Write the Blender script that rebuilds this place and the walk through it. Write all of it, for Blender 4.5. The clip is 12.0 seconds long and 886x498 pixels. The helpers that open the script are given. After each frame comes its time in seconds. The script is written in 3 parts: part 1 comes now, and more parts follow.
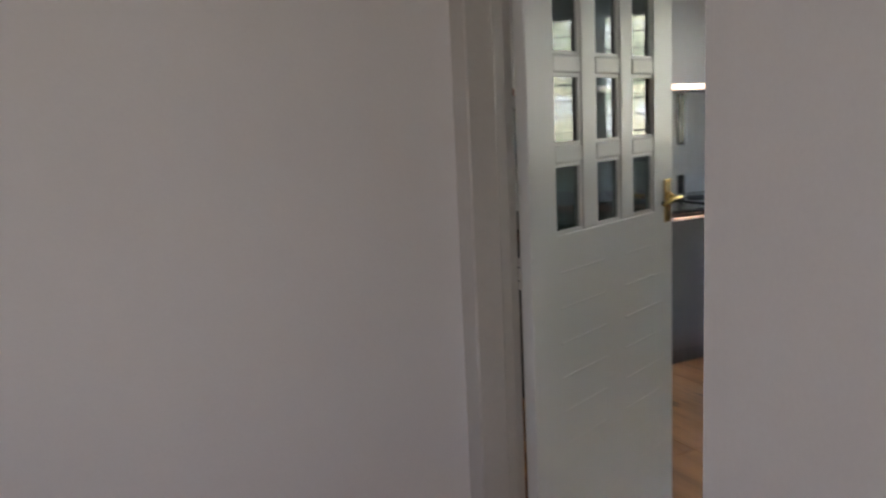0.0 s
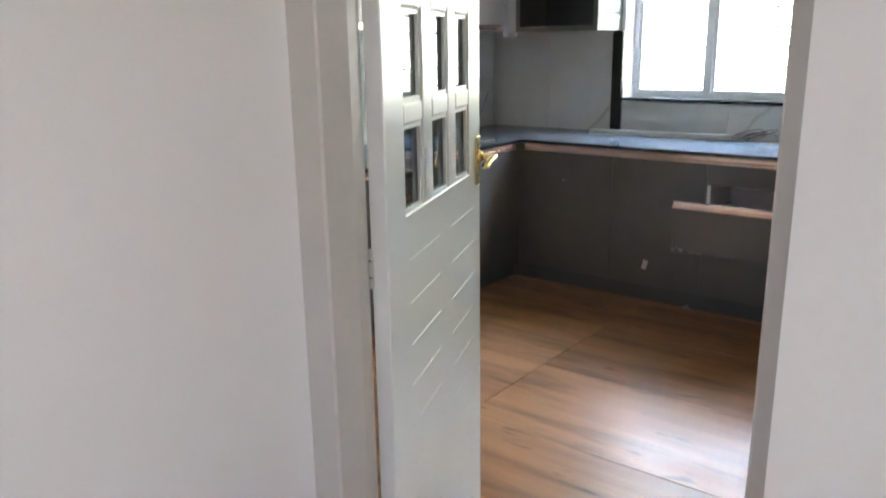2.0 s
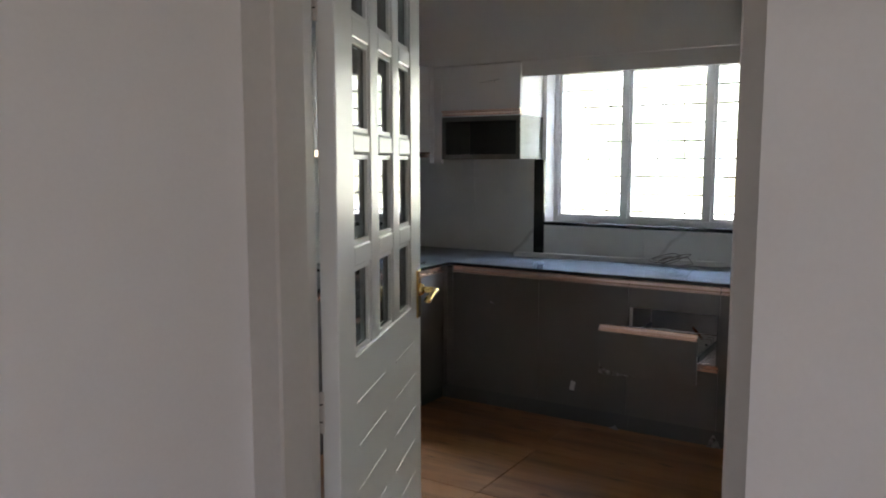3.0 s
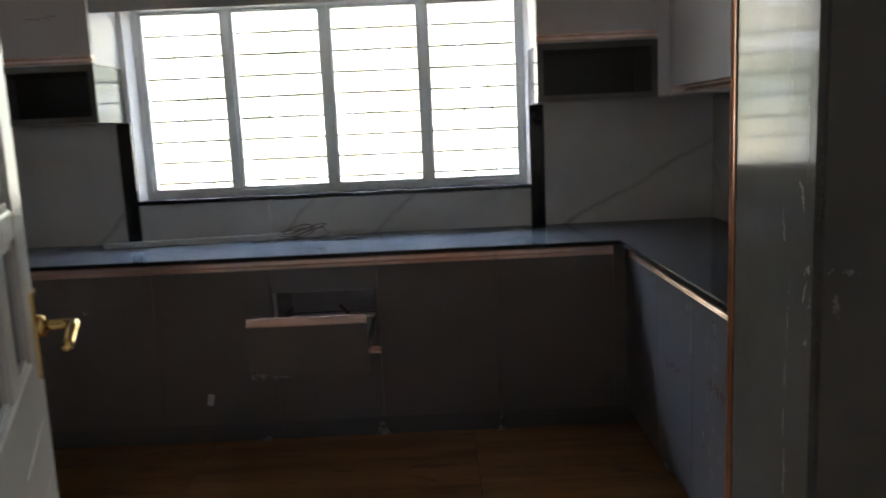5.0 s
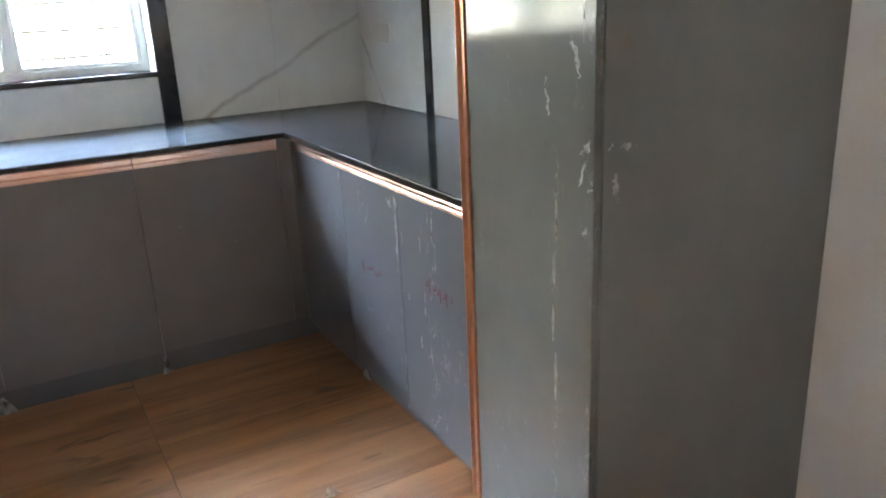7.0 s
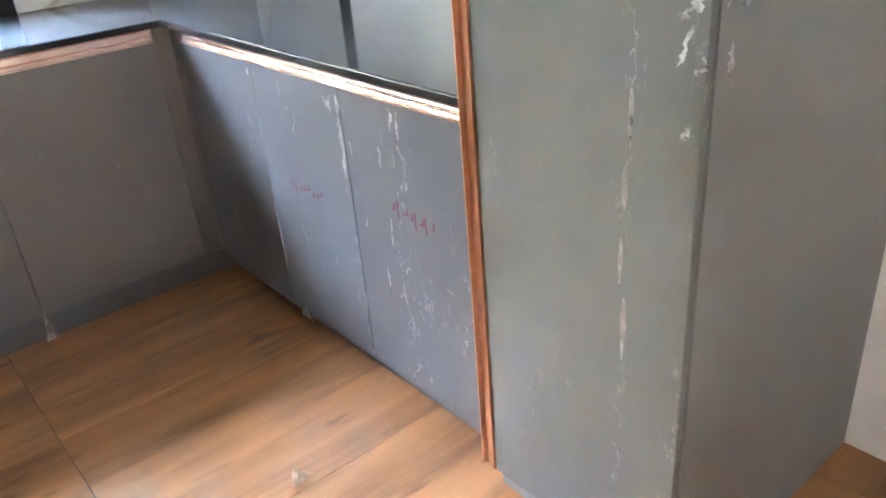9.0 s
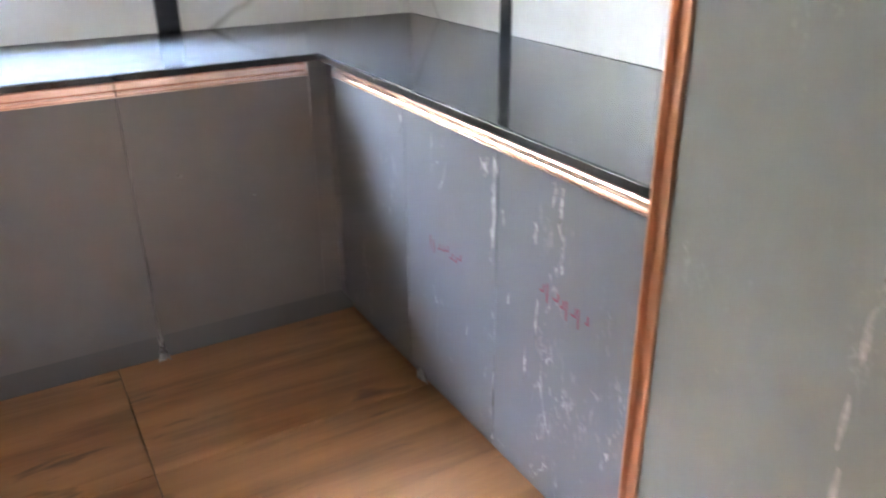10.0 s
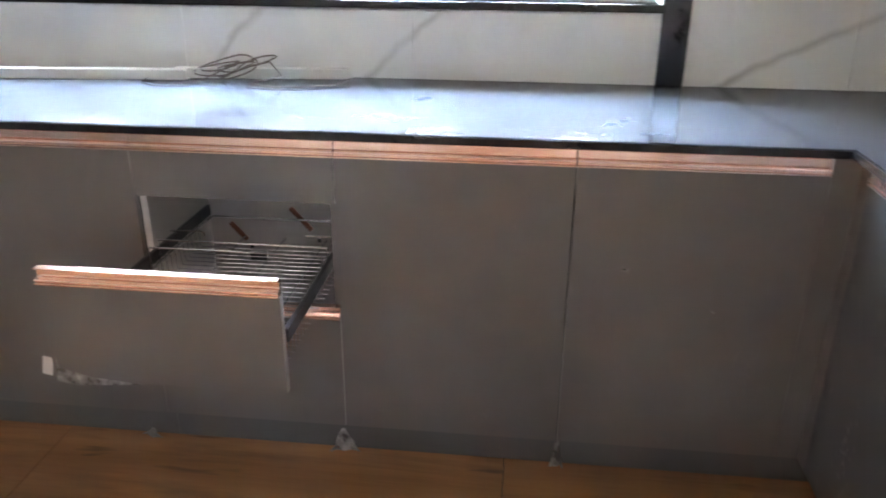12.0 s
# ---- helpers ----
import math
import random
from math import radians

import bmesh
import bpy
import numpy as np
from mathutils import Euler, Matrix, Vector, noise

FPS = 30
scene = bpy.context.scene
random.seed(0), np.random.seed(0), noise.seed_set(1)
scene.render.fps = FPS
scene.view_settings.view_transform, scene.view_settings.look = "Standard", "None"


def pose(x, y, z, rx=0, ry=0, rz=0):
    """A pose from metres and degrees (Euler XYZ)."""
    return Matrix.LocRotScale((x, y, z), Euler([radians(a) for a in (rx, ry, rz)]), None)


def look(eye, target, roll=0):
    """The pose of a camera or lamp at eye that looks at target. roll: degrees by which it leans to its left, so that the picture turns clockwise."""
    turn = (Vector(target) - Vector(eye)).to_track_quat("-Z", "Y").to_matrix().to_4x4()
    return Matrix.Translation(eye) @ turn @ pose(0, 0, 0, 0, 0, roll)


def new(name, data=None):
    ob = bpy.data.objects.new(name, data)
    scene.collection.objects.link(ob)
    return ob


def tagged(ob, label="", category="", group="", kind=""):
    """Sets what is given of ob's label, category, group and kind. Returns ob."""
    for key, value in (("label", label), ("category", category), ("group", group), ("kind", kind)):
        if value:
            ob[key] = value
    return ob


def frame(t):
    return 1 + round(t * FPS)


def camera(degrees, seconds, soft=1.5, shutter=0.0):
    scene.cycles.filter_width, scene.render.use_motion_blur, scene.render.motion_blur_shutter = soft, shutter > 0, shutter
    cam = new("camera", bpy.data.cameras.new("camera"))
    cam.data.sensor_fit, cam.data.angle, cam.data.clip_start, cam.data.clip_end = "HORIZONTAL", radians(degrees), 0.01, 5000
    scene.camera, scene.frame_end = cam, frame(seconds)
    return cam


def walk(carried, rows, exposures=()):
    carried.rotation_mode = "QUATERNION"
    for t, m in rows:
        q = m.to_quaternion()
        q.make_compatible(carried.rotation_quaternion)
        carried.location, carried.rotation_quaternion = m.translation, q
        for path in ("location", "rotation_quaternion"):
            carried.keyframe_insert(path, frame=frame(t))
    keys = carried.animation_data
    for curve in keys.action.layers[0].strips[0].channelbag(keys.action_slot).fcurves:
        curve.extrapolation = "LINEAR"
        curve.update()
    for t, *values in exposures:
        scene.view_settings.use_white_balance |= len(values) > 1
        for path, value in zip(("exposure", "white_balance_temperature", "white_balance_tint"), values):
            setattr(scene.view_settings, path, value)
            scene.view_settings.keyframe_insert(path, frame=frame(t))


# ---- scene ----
# camera and walk
cam = camera(59.7, 12.0, soft=1.8, shutter=0.3)
PATH = [
    (0, (0.07, 0.102, 1.396), (0.928, 1.88, 1.074), -2.8),
    (0.5, (-0.038, 0.36, 1.381), (1.222, 1.835, 0.895), -2.1),
    (1, (-0.01, 0.511, 1.356), (1.38, 1.801, 0.72), -1.2),
    (1.5, (0.059, 0.647, 1.379), (1.488, 1.88, 0.717), -1.0),
    (2, (0.014, 0.711, 1.434), (1.534, 1.907, 0.923), -0.9),
    (2.5, (-0.007, 0.773, 1.469), (1.622, 1.888, 1.147), 0.0),
    (2.7, (-0.058, 0.749, 1.492), (1.597, 1.842, 1.229), -0.3),
    (4.3, (0.385, 1.09, 1.454), (2.271, 1.74, 1.308), 1.1),
    (4.5, (0.433, 1.186, 1.437), (2.377, 1.617, 1.251), -0.5),
    (5, (0.587, 1.324, 1.408), (2.563, 1.314, 1.098), -2.6),
    (5.5, (0.794, 1.34, 1.395), (2.752, 1.114, 1.053), -2.9),
    (6, (0.902, 1.393, 1.376), (2.786, 0.855, 0.974), -1.9),
    (6.5, (1.026, 1.436, 1.37), (2.738, 0.553, 0.832), -2.9),
    (7, (1.112, 1.446, 1.346), (2.771, 0.517, 0.725), -2.7),
    (7.5, (1.277, 1.373, 1.316), (2.894, 0.504, 0.524), -2.7),
    (7.7, (1.328, 1.35, 1.311), (2.918, 0.497, 0.448), -2.9),
    (9.3, (1.693, 1.369, 1.259), (3.073, 0.249, 0.342), -5.1),
    (9.5, (1.723, 1.364, 1.261), (3.124, 0.265, 0.348), -3.9),
    (10, (1.847, 1.33, 1.269), (3.43, 0.423, 0.451), -0.6),
    (10.5, (1.977, 1.298, 1.291), (3.721, 0.683, 0.529), 1.8),
    (11, (2.156, 1.302, 1.269), (3.957, 0.892, 0.503), 1.2),
    (11.5, (2.286, 1.259, 1.279), (4.12, 1.104, 0.499), 1.1),
    (12, (2.369, 1.183, 1.292), (4.203, 1.384, 0.521), 0.4),
]
EXPOSURES = [(0, 0.35, 6700, 18), (0.5, 0.35, 6600, 17), (1, 1.25, 6400, 15), (1.5, 1.7, 6300, 14), (2, 1.6, 6350, 14), (2.5, 1.05, 6450, 16), (4.5, -0.1, 6650, 19), (5, 0.05, 6650, 19), (5.5, 0.75, 6650, 19), (6, 1.2, 6650, 19), (6.5, 1.95, 6450, 17), (7, 2.3, 6350, 16), (7.5, 3.05, 6250, 16), (9.5, 3.25, 6400, 19), (10, 3.15, 6450, 21), (10.5, 2.85, 6600, 24), (11, 2.7, 6650, 23), (11.5, 2.7, 6700, 22), (12, 2.7, 6700, 20)]
walk(cam, [(t, look(eye, target, roll)) for t, eye, target, roll in PATH], EXPOSURES)

# daylight
world = bpy.data.worlds.new("sky")
scene.world = world
world.use_nodes = True
wn = world.node_tree.nodes
sky = wn.new("ShaderNodeTexSky")
sky.sky_type, sky.sun_disc, sky.sun_elevation, sky.sun_rotation = "NISHITA", False, radians(50), radians(200)
world.node_tree.links.new(sky.outputs[0], wn["Background"].inputs[0])
wn["Background"].inputs[1].default_value = 0.12
sun = new("sun", bpy.data.lights.new("sun", "SUN"))
sun.data.energy, sun.data.angle, sun.data.color = 2.5, radians(0.5), (1.0, 0.95, 0.87)
sun.matrix_world = look((-6, 8, 12), (0, 0, 0))
# two added lamps, out of view, to brighten the hall
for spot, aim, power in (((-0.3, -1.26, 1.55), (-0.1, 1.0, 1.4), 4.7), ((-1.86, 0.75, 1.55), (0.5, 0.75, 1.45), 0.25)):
    hall_fill = new("hall_fill_lamp", bpy.data.lights.new("hall_fill_lamp", "AREA"))
    hall_fill.data.shape, hall_fill.data.size, hall_fill.data.size_y, hall_fill.data.energy = "RECTANGLE", 1.1, 1.2, power
    hall_fill.data.color = (1.0, 0.98, 0.925)
    hall_fill.matrix_world = look(spot, aim)


# ---------------------------------------------------------------- materials
def node_material(name):
    m = bpy.data.materials.new(name)
    m.use_nodes = True
    nt = m.node_tree
    return m, nt, nt.nodes["Principled BSDF"]


def nd(nt, kind, **values):
    n = nt.nodes.new(kind)
    for key, value in values.items():
        n.inputs[key].default_value = value
    return n


def coords(nt):
    return nt.nodes.new("ShaderNodeNewGeometry").outputs["Position"]


def noise_tex(nt, scale, detail=3.0, rough=0.55, stretch=None):
    pos = coords(nt)
    if stretch:
        mp = nd(nt, "ShaderNodeMapping", Scale=stretch)
        nt.links.new(pos, mp.inputs["Vector"])
        pos = mp.outputs[0]
    n = nd(nt, "ShaderNodeTexNoise", Scale=scale, Detail=detail, Roughness=rough)
    nt.links.new(pos, n.inputs["Vector"])
    return n.outputs["Fac"]


def math_node(nt, op, a, b=None, clamp=False):
    n = nt.nodes.new("ShaderNodeMath")
    n.operation, n.use_clamp = op, clamp
    for slot, v in ((0, a), (1, b)):
        if v is None:
            continue
        if isinstance(v, (int, float)):
            n.inputs[slot].default_value = v
        else:
            nt.links.new(v, n.inputs[slot])
    return n.outputs[0]


def remap(nt, v, a, b, c, d):
    n = nd(nt, "ShaderNodeMapRange", **{"From Min": a, "From Max": b, "To Min": c, "To Max": d})
    nt.links.new(v, n.inputs["Value"])
    return n.outputs[0]


def mixed(nt, fac, a, b):
    n = nt.nodes.new("ShaderNodeMix")
    n.data_type = "RGBA"
    for slot, v in ((0, fac), (6, a), (7, b)):
        if isinstance(v, (int, float)):
            n.inputs[slot].default_value = v
        elif isinstance(v, tuple):
            n.inputs[slot].default_value = (*v, 1)
        else:
            nt.links.new(v, n.inputs[slot])
    return n.outputs[2]


def bumped(nt, bsdf, height, strength=0.2, distance=0.002):
    n = nd(nt, "ShaderNodeBump", Strength=strength, Distance=distance)
    nt.links.new(height, n.inputs["Height"])
    nt.links.new(n.outputs[0], bsdf.inputs["Normal"])


def surface(name, colour, rough, metal=0.0, vary=0.12, scale=3.0, fine=60.0, bump=0.15, distance=0.001, rvary=0.1, spec=0.5, stretch=None, coat=0.0, thin=0.0):
    """A worn plain surface: broad and fine variation of colour, gloss and relief."""
    m, nt, b = node_material(name)
    broad, small = noise_tex(nt, scale, 4, 0.6, stretch), noise_tex(nt, fine, 2, 0.5, stretch)
    dark, light = tuple(c * (1 - vary) for c in colour), tuple(min(1, c * (1 + vary)) for c in colour)
    both = math_node(nt, "ADD", math_node(nt, "MULTIPLY", broad, 0.7), math_node(nt, "MULTIPLY", small, 0.3))
    nt.links.new(mixed(nt, remap(nt, both, 0.3, 0.7, 0, 1), dark, light), b.inputs["Base Color"])
    nt.links.new(remap(nt, broad, 0.3, 0.7, max(0.02, rough - rvary), min(1, rough + rvary)), b.inputs["Roughness"])
    b.inputs["Metallic"].default_value = metal
    b.inputs["Specular IOR Level"].default_value = spec
    b.inputs["Coat Weight"].default_value = coat
    b.inputs["Coat Roughness"].default_value = 0.1
    if thin:
        nt.links.new(remap(nt, noise_tex(nt, 28.0, 3, 0.6), 0.3, 0.7, 1 - thin, 0.85), b.inputs["Alpha"])
    bumped(nt, b, small, bump, distance)
    return m


def filmed(name, colour, rough, marks, film, rows=(), relief=0.035, ior=1.5):
    """Grey laminate under protective film: smears, fine scratches, curls of torn film; rows: (x, half width) where it tore most."""
    m, nt, b = node_material(name)
    broad = noise_tex(nt, 2.2, 5, 0.62)
    smear = noise_tex(nt, 5.0, 4, 0.6, (1.0, 1.0, 0.25))
    flecks = noise_tex(nt, 75.0, 4, 0.65, (1.0, 1.0, 0.45))
    wisp = math_node(nt, "ABSOLUTE", math_node(nt, "SUBTRACT", noise_tex(nt, 22.0, 4, 0.6, (1.0, 1.0, 0.4)), 0.5))
    place = noise_tex(nt, 6.0, 4, 0.65, (1.2, 1.2, 0.55))
    sep = nt.nodes.new("ShaderNodeSeparateXYZ")
    nt.links.new(coords(nt), sep.inputs[0])
    torn = None
    for x, half in rows:
        near = remap(nt, math_node(nt, "ABSOLUTE", math_node(nt, "SUBTRACT", sep.outputs[0], x)), 0, half, 0.16, 0)
        torn = near if torn is None else math_node(nt, "MAXIMUM", torn, near)
    if torn is not None:
        place = math_node(nt, "ADD", place, torn)
    base = mixed(nt, remap(nt, broad, 0.3, 0.7, 0, 1), tuple(c * 0.88 for c in colour), tuple(c * 1.12 for c in colour))
    spot = math_node(nt, "MULTIPLY", remap(nt, flecks, 0.60, 0.72, 0, 1), remap(nt, place, 0.54, 0.74, 0, marks), True)
    curl = math_node(nt, "MULTIPLY", remap(nt, wisp, 0.004, 0.016, 1, 0), remap(nt, place, 0.60, 0.76, 0, marks), True)
    spot = math_node(nt, "MAXIMUM", spot, curl)
    col = mixed(nt, spot, base, (0.50, 0.49, 0.48))
    haze = remap(nt, smear, 0.25, 0.8, 0, film)
    col = mixed(nt, haze, col, tuple(min(1, c * 1.45 + 0.015) for c in colour))
    nt.links.new(col, b.inputs["Base Color"])
    gloss = remap(nt, broad, 0.3, 0.7, rough * 0.93, rough * 1.07)
    nt.links.new(math_node(nt, "ADD", math_node(nt, "MULTIPLY", spot, 0.3), gloss), b.inputs["Roughness"])
    wrinkle = math_node(nt, "ADD", math_node(nt, "MULTIPLY", noise_tex(nt, 9.0, 4, 0.6, (1, 1, 0.35)), 0.8), math_node(nt, "MULTIPLY", spot, 0.2))
    b.inputs["IOR"].default_value = ior
    bumped(nt, b, wrinkle, relief, 0.003)
    return m


def wood_tile():
    """Wood-look porcelain, grain along y, each tile its own cut."""
    m, nt, b = node_material("wood_look_tile")
    info = nt.nodes.new("ShaderNodeObjectInfo")
    shift = nt.nodes.new("ShaderNodeVectorMath")
    shift.operation = "ADD"
    rnd = nt.nodes.new("ShaderNodeCombineXYZ")
    nt.links.new(math_node(nt, "MULTIPLY", info.outputs["Random"], 13.0), rnd.inputs[0])
    nt.links.new(math_node(nt, "MULTIPLY", info.outputs["Random"], 31.0), rnd.inputs[1])
    nt.links.new(coords(nt), shift.inputs[0])
    nt.links.new(rnd.outputs[0], shift.inputs[1])

    def grain(scale, stretch, detail, rough):
        mp = nd(nt, "ShaderNodeMapping", Scale=stretch)
        nt.links.new(shift.outputs[0], mp.inputs["Vector"])
        n = nd(nt, "ShaderNodeTexNoise", Scale=scale, Detail=detail, Roughness=rough)
        n.inputs["Distortion"].default_value = 0.35
        nt.links.new(mp.outputs[0], n.inputs["Vector"])
        return n.outputs["Fac"]
    planks = grain(1.0, (5.5, 0.5, 1), 3, 0.55)
    streak = grain(1.0, (7.5, 1.0, 1), 4, 0.58)
    fine = grain(1.0, (130.0, 6.0, 1), 3, 0.6)
    knots = grain(1.0, (16.0, 3.5, 1), 2, 0.5)
    col = mixed(nt, remap(nt, planks, 0.32, 0.68, 0, 1), (0.27, 0.110, 0.040), (0.49, 0.236, 0.102))
    col = mixed(nt, remap(nt, streak, 0.50, 0.68, 0, 0.7), col, (0.11, 0.042, 0.016))
    col = mixed(nt, remap(nt, knots, 0.64, 0.74, 0, 0.8), col, (0.05, 0.022, 0.012))
    col = mixed(nt, remap(nt, fine, 0.35, 0.65, 0, 0.14), col, (0.52, 0.29, 0.14))
    nt.links.new(col, b.inputs["Base Color"])
    dust_sheen = noise_tex(nt, 3.0, 4, 0.6)
    nt.links.new(remap(nt, dust_sheen, 0.3, 0.7, 0.30, 0.48), b.inputs["Roughness"])
    bumped(nt, b, fine, 0.07, 0.001)
    return m


def marble(name, u, veins):
    """White glazed marble-look tile; veins: (place along the wall, slope, width)."""
    m, nt, b = node_material(name)
    sep = nt.nodes.new("ShaderNodeSeparateXYZ")
    nt.links.new(coords(nt), sep.inputs[0])
    wob = math_node(nt, "MULTIPLY", math_node(nt, "SUBTRACT", noise_tex(nt, 5.0, 4, 0.6), 0.5), 0.12)
    col = mixed(nt, remap(nt, noise_tex(nt, 1.7, 4, 0.6), 0.35, 0.7, 0, 1), (0.75, 0.74, 0.72), (0.84, 0.835, 0.825))
    col = mixed(nt, remap(nt, noise_tex(nt, 4.0, 5, 0.7), 0.55, 0.75, 0, 0.25), col, (0.55, 0.54, 0.52))
    fade = remap(nt, noise_tex(nt, 3.3, 2, 0.5), 0.3, 0.65, 0.25, 1)
    for at, slope, width in veins:
        line = math_node(nt, "ADD", math_node(nt, "SUBTRACT", sep.outputs[u], at), math_node(nt, "MULTIPLY", math_node(nt, "SUBTRACT", sep.outputs[2], 0.88), slope))
        d = math_node(nt, "ABSOLUTE", math_node(nt, "ADD", line, wob))
        col = mixed(nt, math_node(nt, "MULTIPLY", remap(nt, d, 0.0, width, 0.75, 0), fade, True), col, (0.33, 0.31, 0.28))
    nt.links.new(col, b.inputs["Base Color"])
    b.inputs["Roughness"].default_value = 0.30
    bumped(nt, b, noise_tex(nt, 12.0, 2), 0.03, 0.001)
    return m


def granite():
    """Dark polished granite, cloudy and dusty, with the window's bluish sheen painted into the colour."""
    m, nt, b = node_material("dark_granite")
    cloud = noise_tex(nt, 3.0, 4, 0.6)
    grain = noise_tex(nt, 260.0, 2, 0.6)
    wiped = noise_tex(nt, 7.0, 6, 0.66, (1.1, 0.8, 1.0))
    sep = nt.nodes.new("ShaderNodeSeparateXYZ")
    nt.links.new(coords(nt), sep.inputs[0])
    dust_sheen = math_node(nt, "MULTIPLY", remap(nt, wiped, 0.30, 0.82, 0, 1), remap(nt, cloud, 0.3, 0.7, 0.4, 1), True)
    # the pale blue, ramped along y, paints the window's sheen over the dusty stretch
    dust_sheen = math_node(nt, "MULTIPLY", dust_sheen, remap(nt, sep.outputs[1], 0.35, 0.95, 0.12, 1))
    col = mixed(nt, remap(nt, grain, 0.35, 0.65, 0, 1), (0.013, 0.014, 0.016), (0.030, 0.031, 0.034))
    col = mixed(nt, dust_sheen, col, (0.13, 0.168, 0.205))
    nt.links.new(col, b.inputs["Base Color"])
    nt.links.new(remap(nt, dust_sheen, 0.0, 1.0, 0.07, 0.36), b.inputs["Roughness"])
    b.inputs["IOR"].default_value = 1.25
    bumped(nt, b, math_node(nt, "ADD", grain, math_node(nt, "MULTIPLY", cloud, 0.5)), 0.03, 0.0005)
    return m


def glass(name, colour=(1, 1, 1)):
    m, nt, b = node_material(name)
    b.inputs["Base Color"].default_value = (*colour, 1)
    b.inputs["Transmission Weight"].default_value = 1
    b.inputs["Roughness"].default_value = 0.0
    b.inputs["IOR"].default_value = 1.5
    return m


def far_trees():
    """Glowing backdrop beyond the window, lighting the kitchen: bright garden under hazy sky."""
    m, nt, b = node_material("far_garden")
    sep = nt.nodes.new("ShaderNodeSeparateXYZ")
    nt.links.new(coords(nt), sep.inputs[0])
    big, leaf = noise_tex(nt, 0.7, 4, 0.6), noise_tex(nt, 3.0, 5, 0.7)
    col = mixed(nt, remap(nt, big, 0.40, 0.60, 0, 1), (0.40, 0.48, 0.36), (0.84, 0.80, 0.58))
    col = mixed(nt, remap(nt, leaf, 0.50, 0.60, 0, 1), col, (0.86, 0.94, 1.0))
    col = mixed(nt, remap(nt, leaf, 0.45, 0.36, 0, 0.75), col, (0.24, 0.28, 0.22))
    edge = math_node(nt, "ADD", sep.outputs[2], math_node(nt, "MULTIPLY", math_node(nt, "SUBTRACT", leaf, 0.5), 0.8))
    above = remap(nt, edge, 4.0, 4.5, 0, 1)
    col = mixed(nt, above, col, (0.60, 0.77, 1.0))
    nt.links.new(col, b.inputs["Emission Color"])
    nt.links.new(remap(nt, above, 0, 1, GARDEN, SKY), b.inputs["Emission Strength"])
    b.inputs["Base Color"].default_value = (0.1, 0.12, 0.08, 1)
    b.inputs["Roughness"].default_value = 1
    return m


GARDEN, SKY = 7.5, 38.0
PLASTER = surface("white_plaster", (0.83, 0.81, 0.805), 0.75, vary=0.03, scale=1.5, fine=140, bump=0.12)
CEILING = surface("ceiling_paint", (0.87, 0.86, 0.85), 0.85, vary=0.03, scale=1.0, fine=90, bump=0.08)
FRAME_PAINT = surface("frame_paint", (0.60, 0.57, 0.54), 0.4, vary=0.05, scale=6, fine=90, bump=0.1)
DOOR_PAINT = surface("white_door_paint", (0.80, 0.815, 0.81), 0.3, vary=0.015, scale=2, fine=120, bump=0.05, rvary=0.015)
GREY = filmed("grey_laminate", (0.163, 0.152, 0.145), 0.36, 0.10, 0.08)
GREY_FILM = filmed("grey_laminate_under_film", (0.092, 0.096, 0.104), 0.315, 0.85, 0.22, ((3.10, 0.06), (2.90, 0.09)), 0.035, 1.58)
GREY_GLOSS = filmed("grey_glossy_laminate", (0.148, 0.150, 0.143), 0.10, 0.35, 0.12, ((2.15, 0.05), (2.25, 0.03)), 0.07, 1.36)
GREY_SATIN = filmed("grey_satin_laminate", (0.165, 0.166, 0.158), 0.315, 0.05, 0.12, (), 0.03, 1.5)
# near-black cabinet bodies, painted so the seams between doors look shaded
SEAM_SHADE = surface("seam_shade_board", (0.016, 0.015, 0.015), 0.6, vary=0.2, scale=8)
PLINTH = surface("grey_plinth", (0.125, 0.122, 0.121), 0.32, vary=0.05, scale=5, rvary=0.0)
CARCASS = surface("white_carcass_board", (0.62, 0.58, 0.56), 0.45, vary=0.04, scale=4)
NICHE = surface("dark_grey_gloss_board", (0.055, 0.058, 0.06), 0.09, vary=0.08, scale=4, fine=50, bump=0.03, rvary=0.03)
WHITE_GLOSS = surface("white_gloss_laminate", (0.84, 0.81, 0.81), 0.31, vary=0.03, scale=3, fine=40, bump=0.03, rvary=0.01)
LOFT = surface("pale_grey_laminate", (0.76, 0.73, 0.72), 0.4, vary=0.03, scale=2, fine=60, bump=0.03)
COPPER = surface("rose_copper_profile", (0.90, 0.69, 0.61), 0.17, metal=0.95, vary=0.02, scale=2, fine=20, bump=0.0, rvary=0.03)
COPPER_DULL = surface("brown_copper_profile", (0.44, 0.20, 0.11), 0.35, metal=0.55, vary=0.05, scale=3, fine=30, bump=0.0, rvary=0.02)
GRANITE = granite()
BLACK_STRIP = surface("black_granite_strip", (0.012, 0.012, 0.013), 0.18, vary=0.3, scale=8, fine=200, bump=0.03)
WOOD = wood_tile()
GROUT = surface("dark_grout", (0.07, 0.045, 0.03), 0.85, vary=0.2, scale=10)
UPVC = surface("white_window_profile", (0.78, 0.79, 0.80), 0.3, vary=0.03, scale=5, fine=60, bump=0.02)
IRON = surface("black_iron_rod", (0.02, 0.02, 0.02), 0.45, metal=0.3, vary=0.2, scale=20)
BRASS = surface("polished_brass", (0.80, 0.58, 0.24), 0.16, metal=1.0, vary=0.1, scale=20, bump=0.02, rvary=0.05)
CHROME = surface("chrome_wire", (0.58, 0.58, 0.59), 0.22, metal=1.0, vary=0.05, scale=20, bump=0.01, rvary=0.04)
STEEL_DARK = surface("dark_steel_slide", (0.06, 0.06, 0.065), 0.4, metal=0.6, vary=0.2, scale=15)
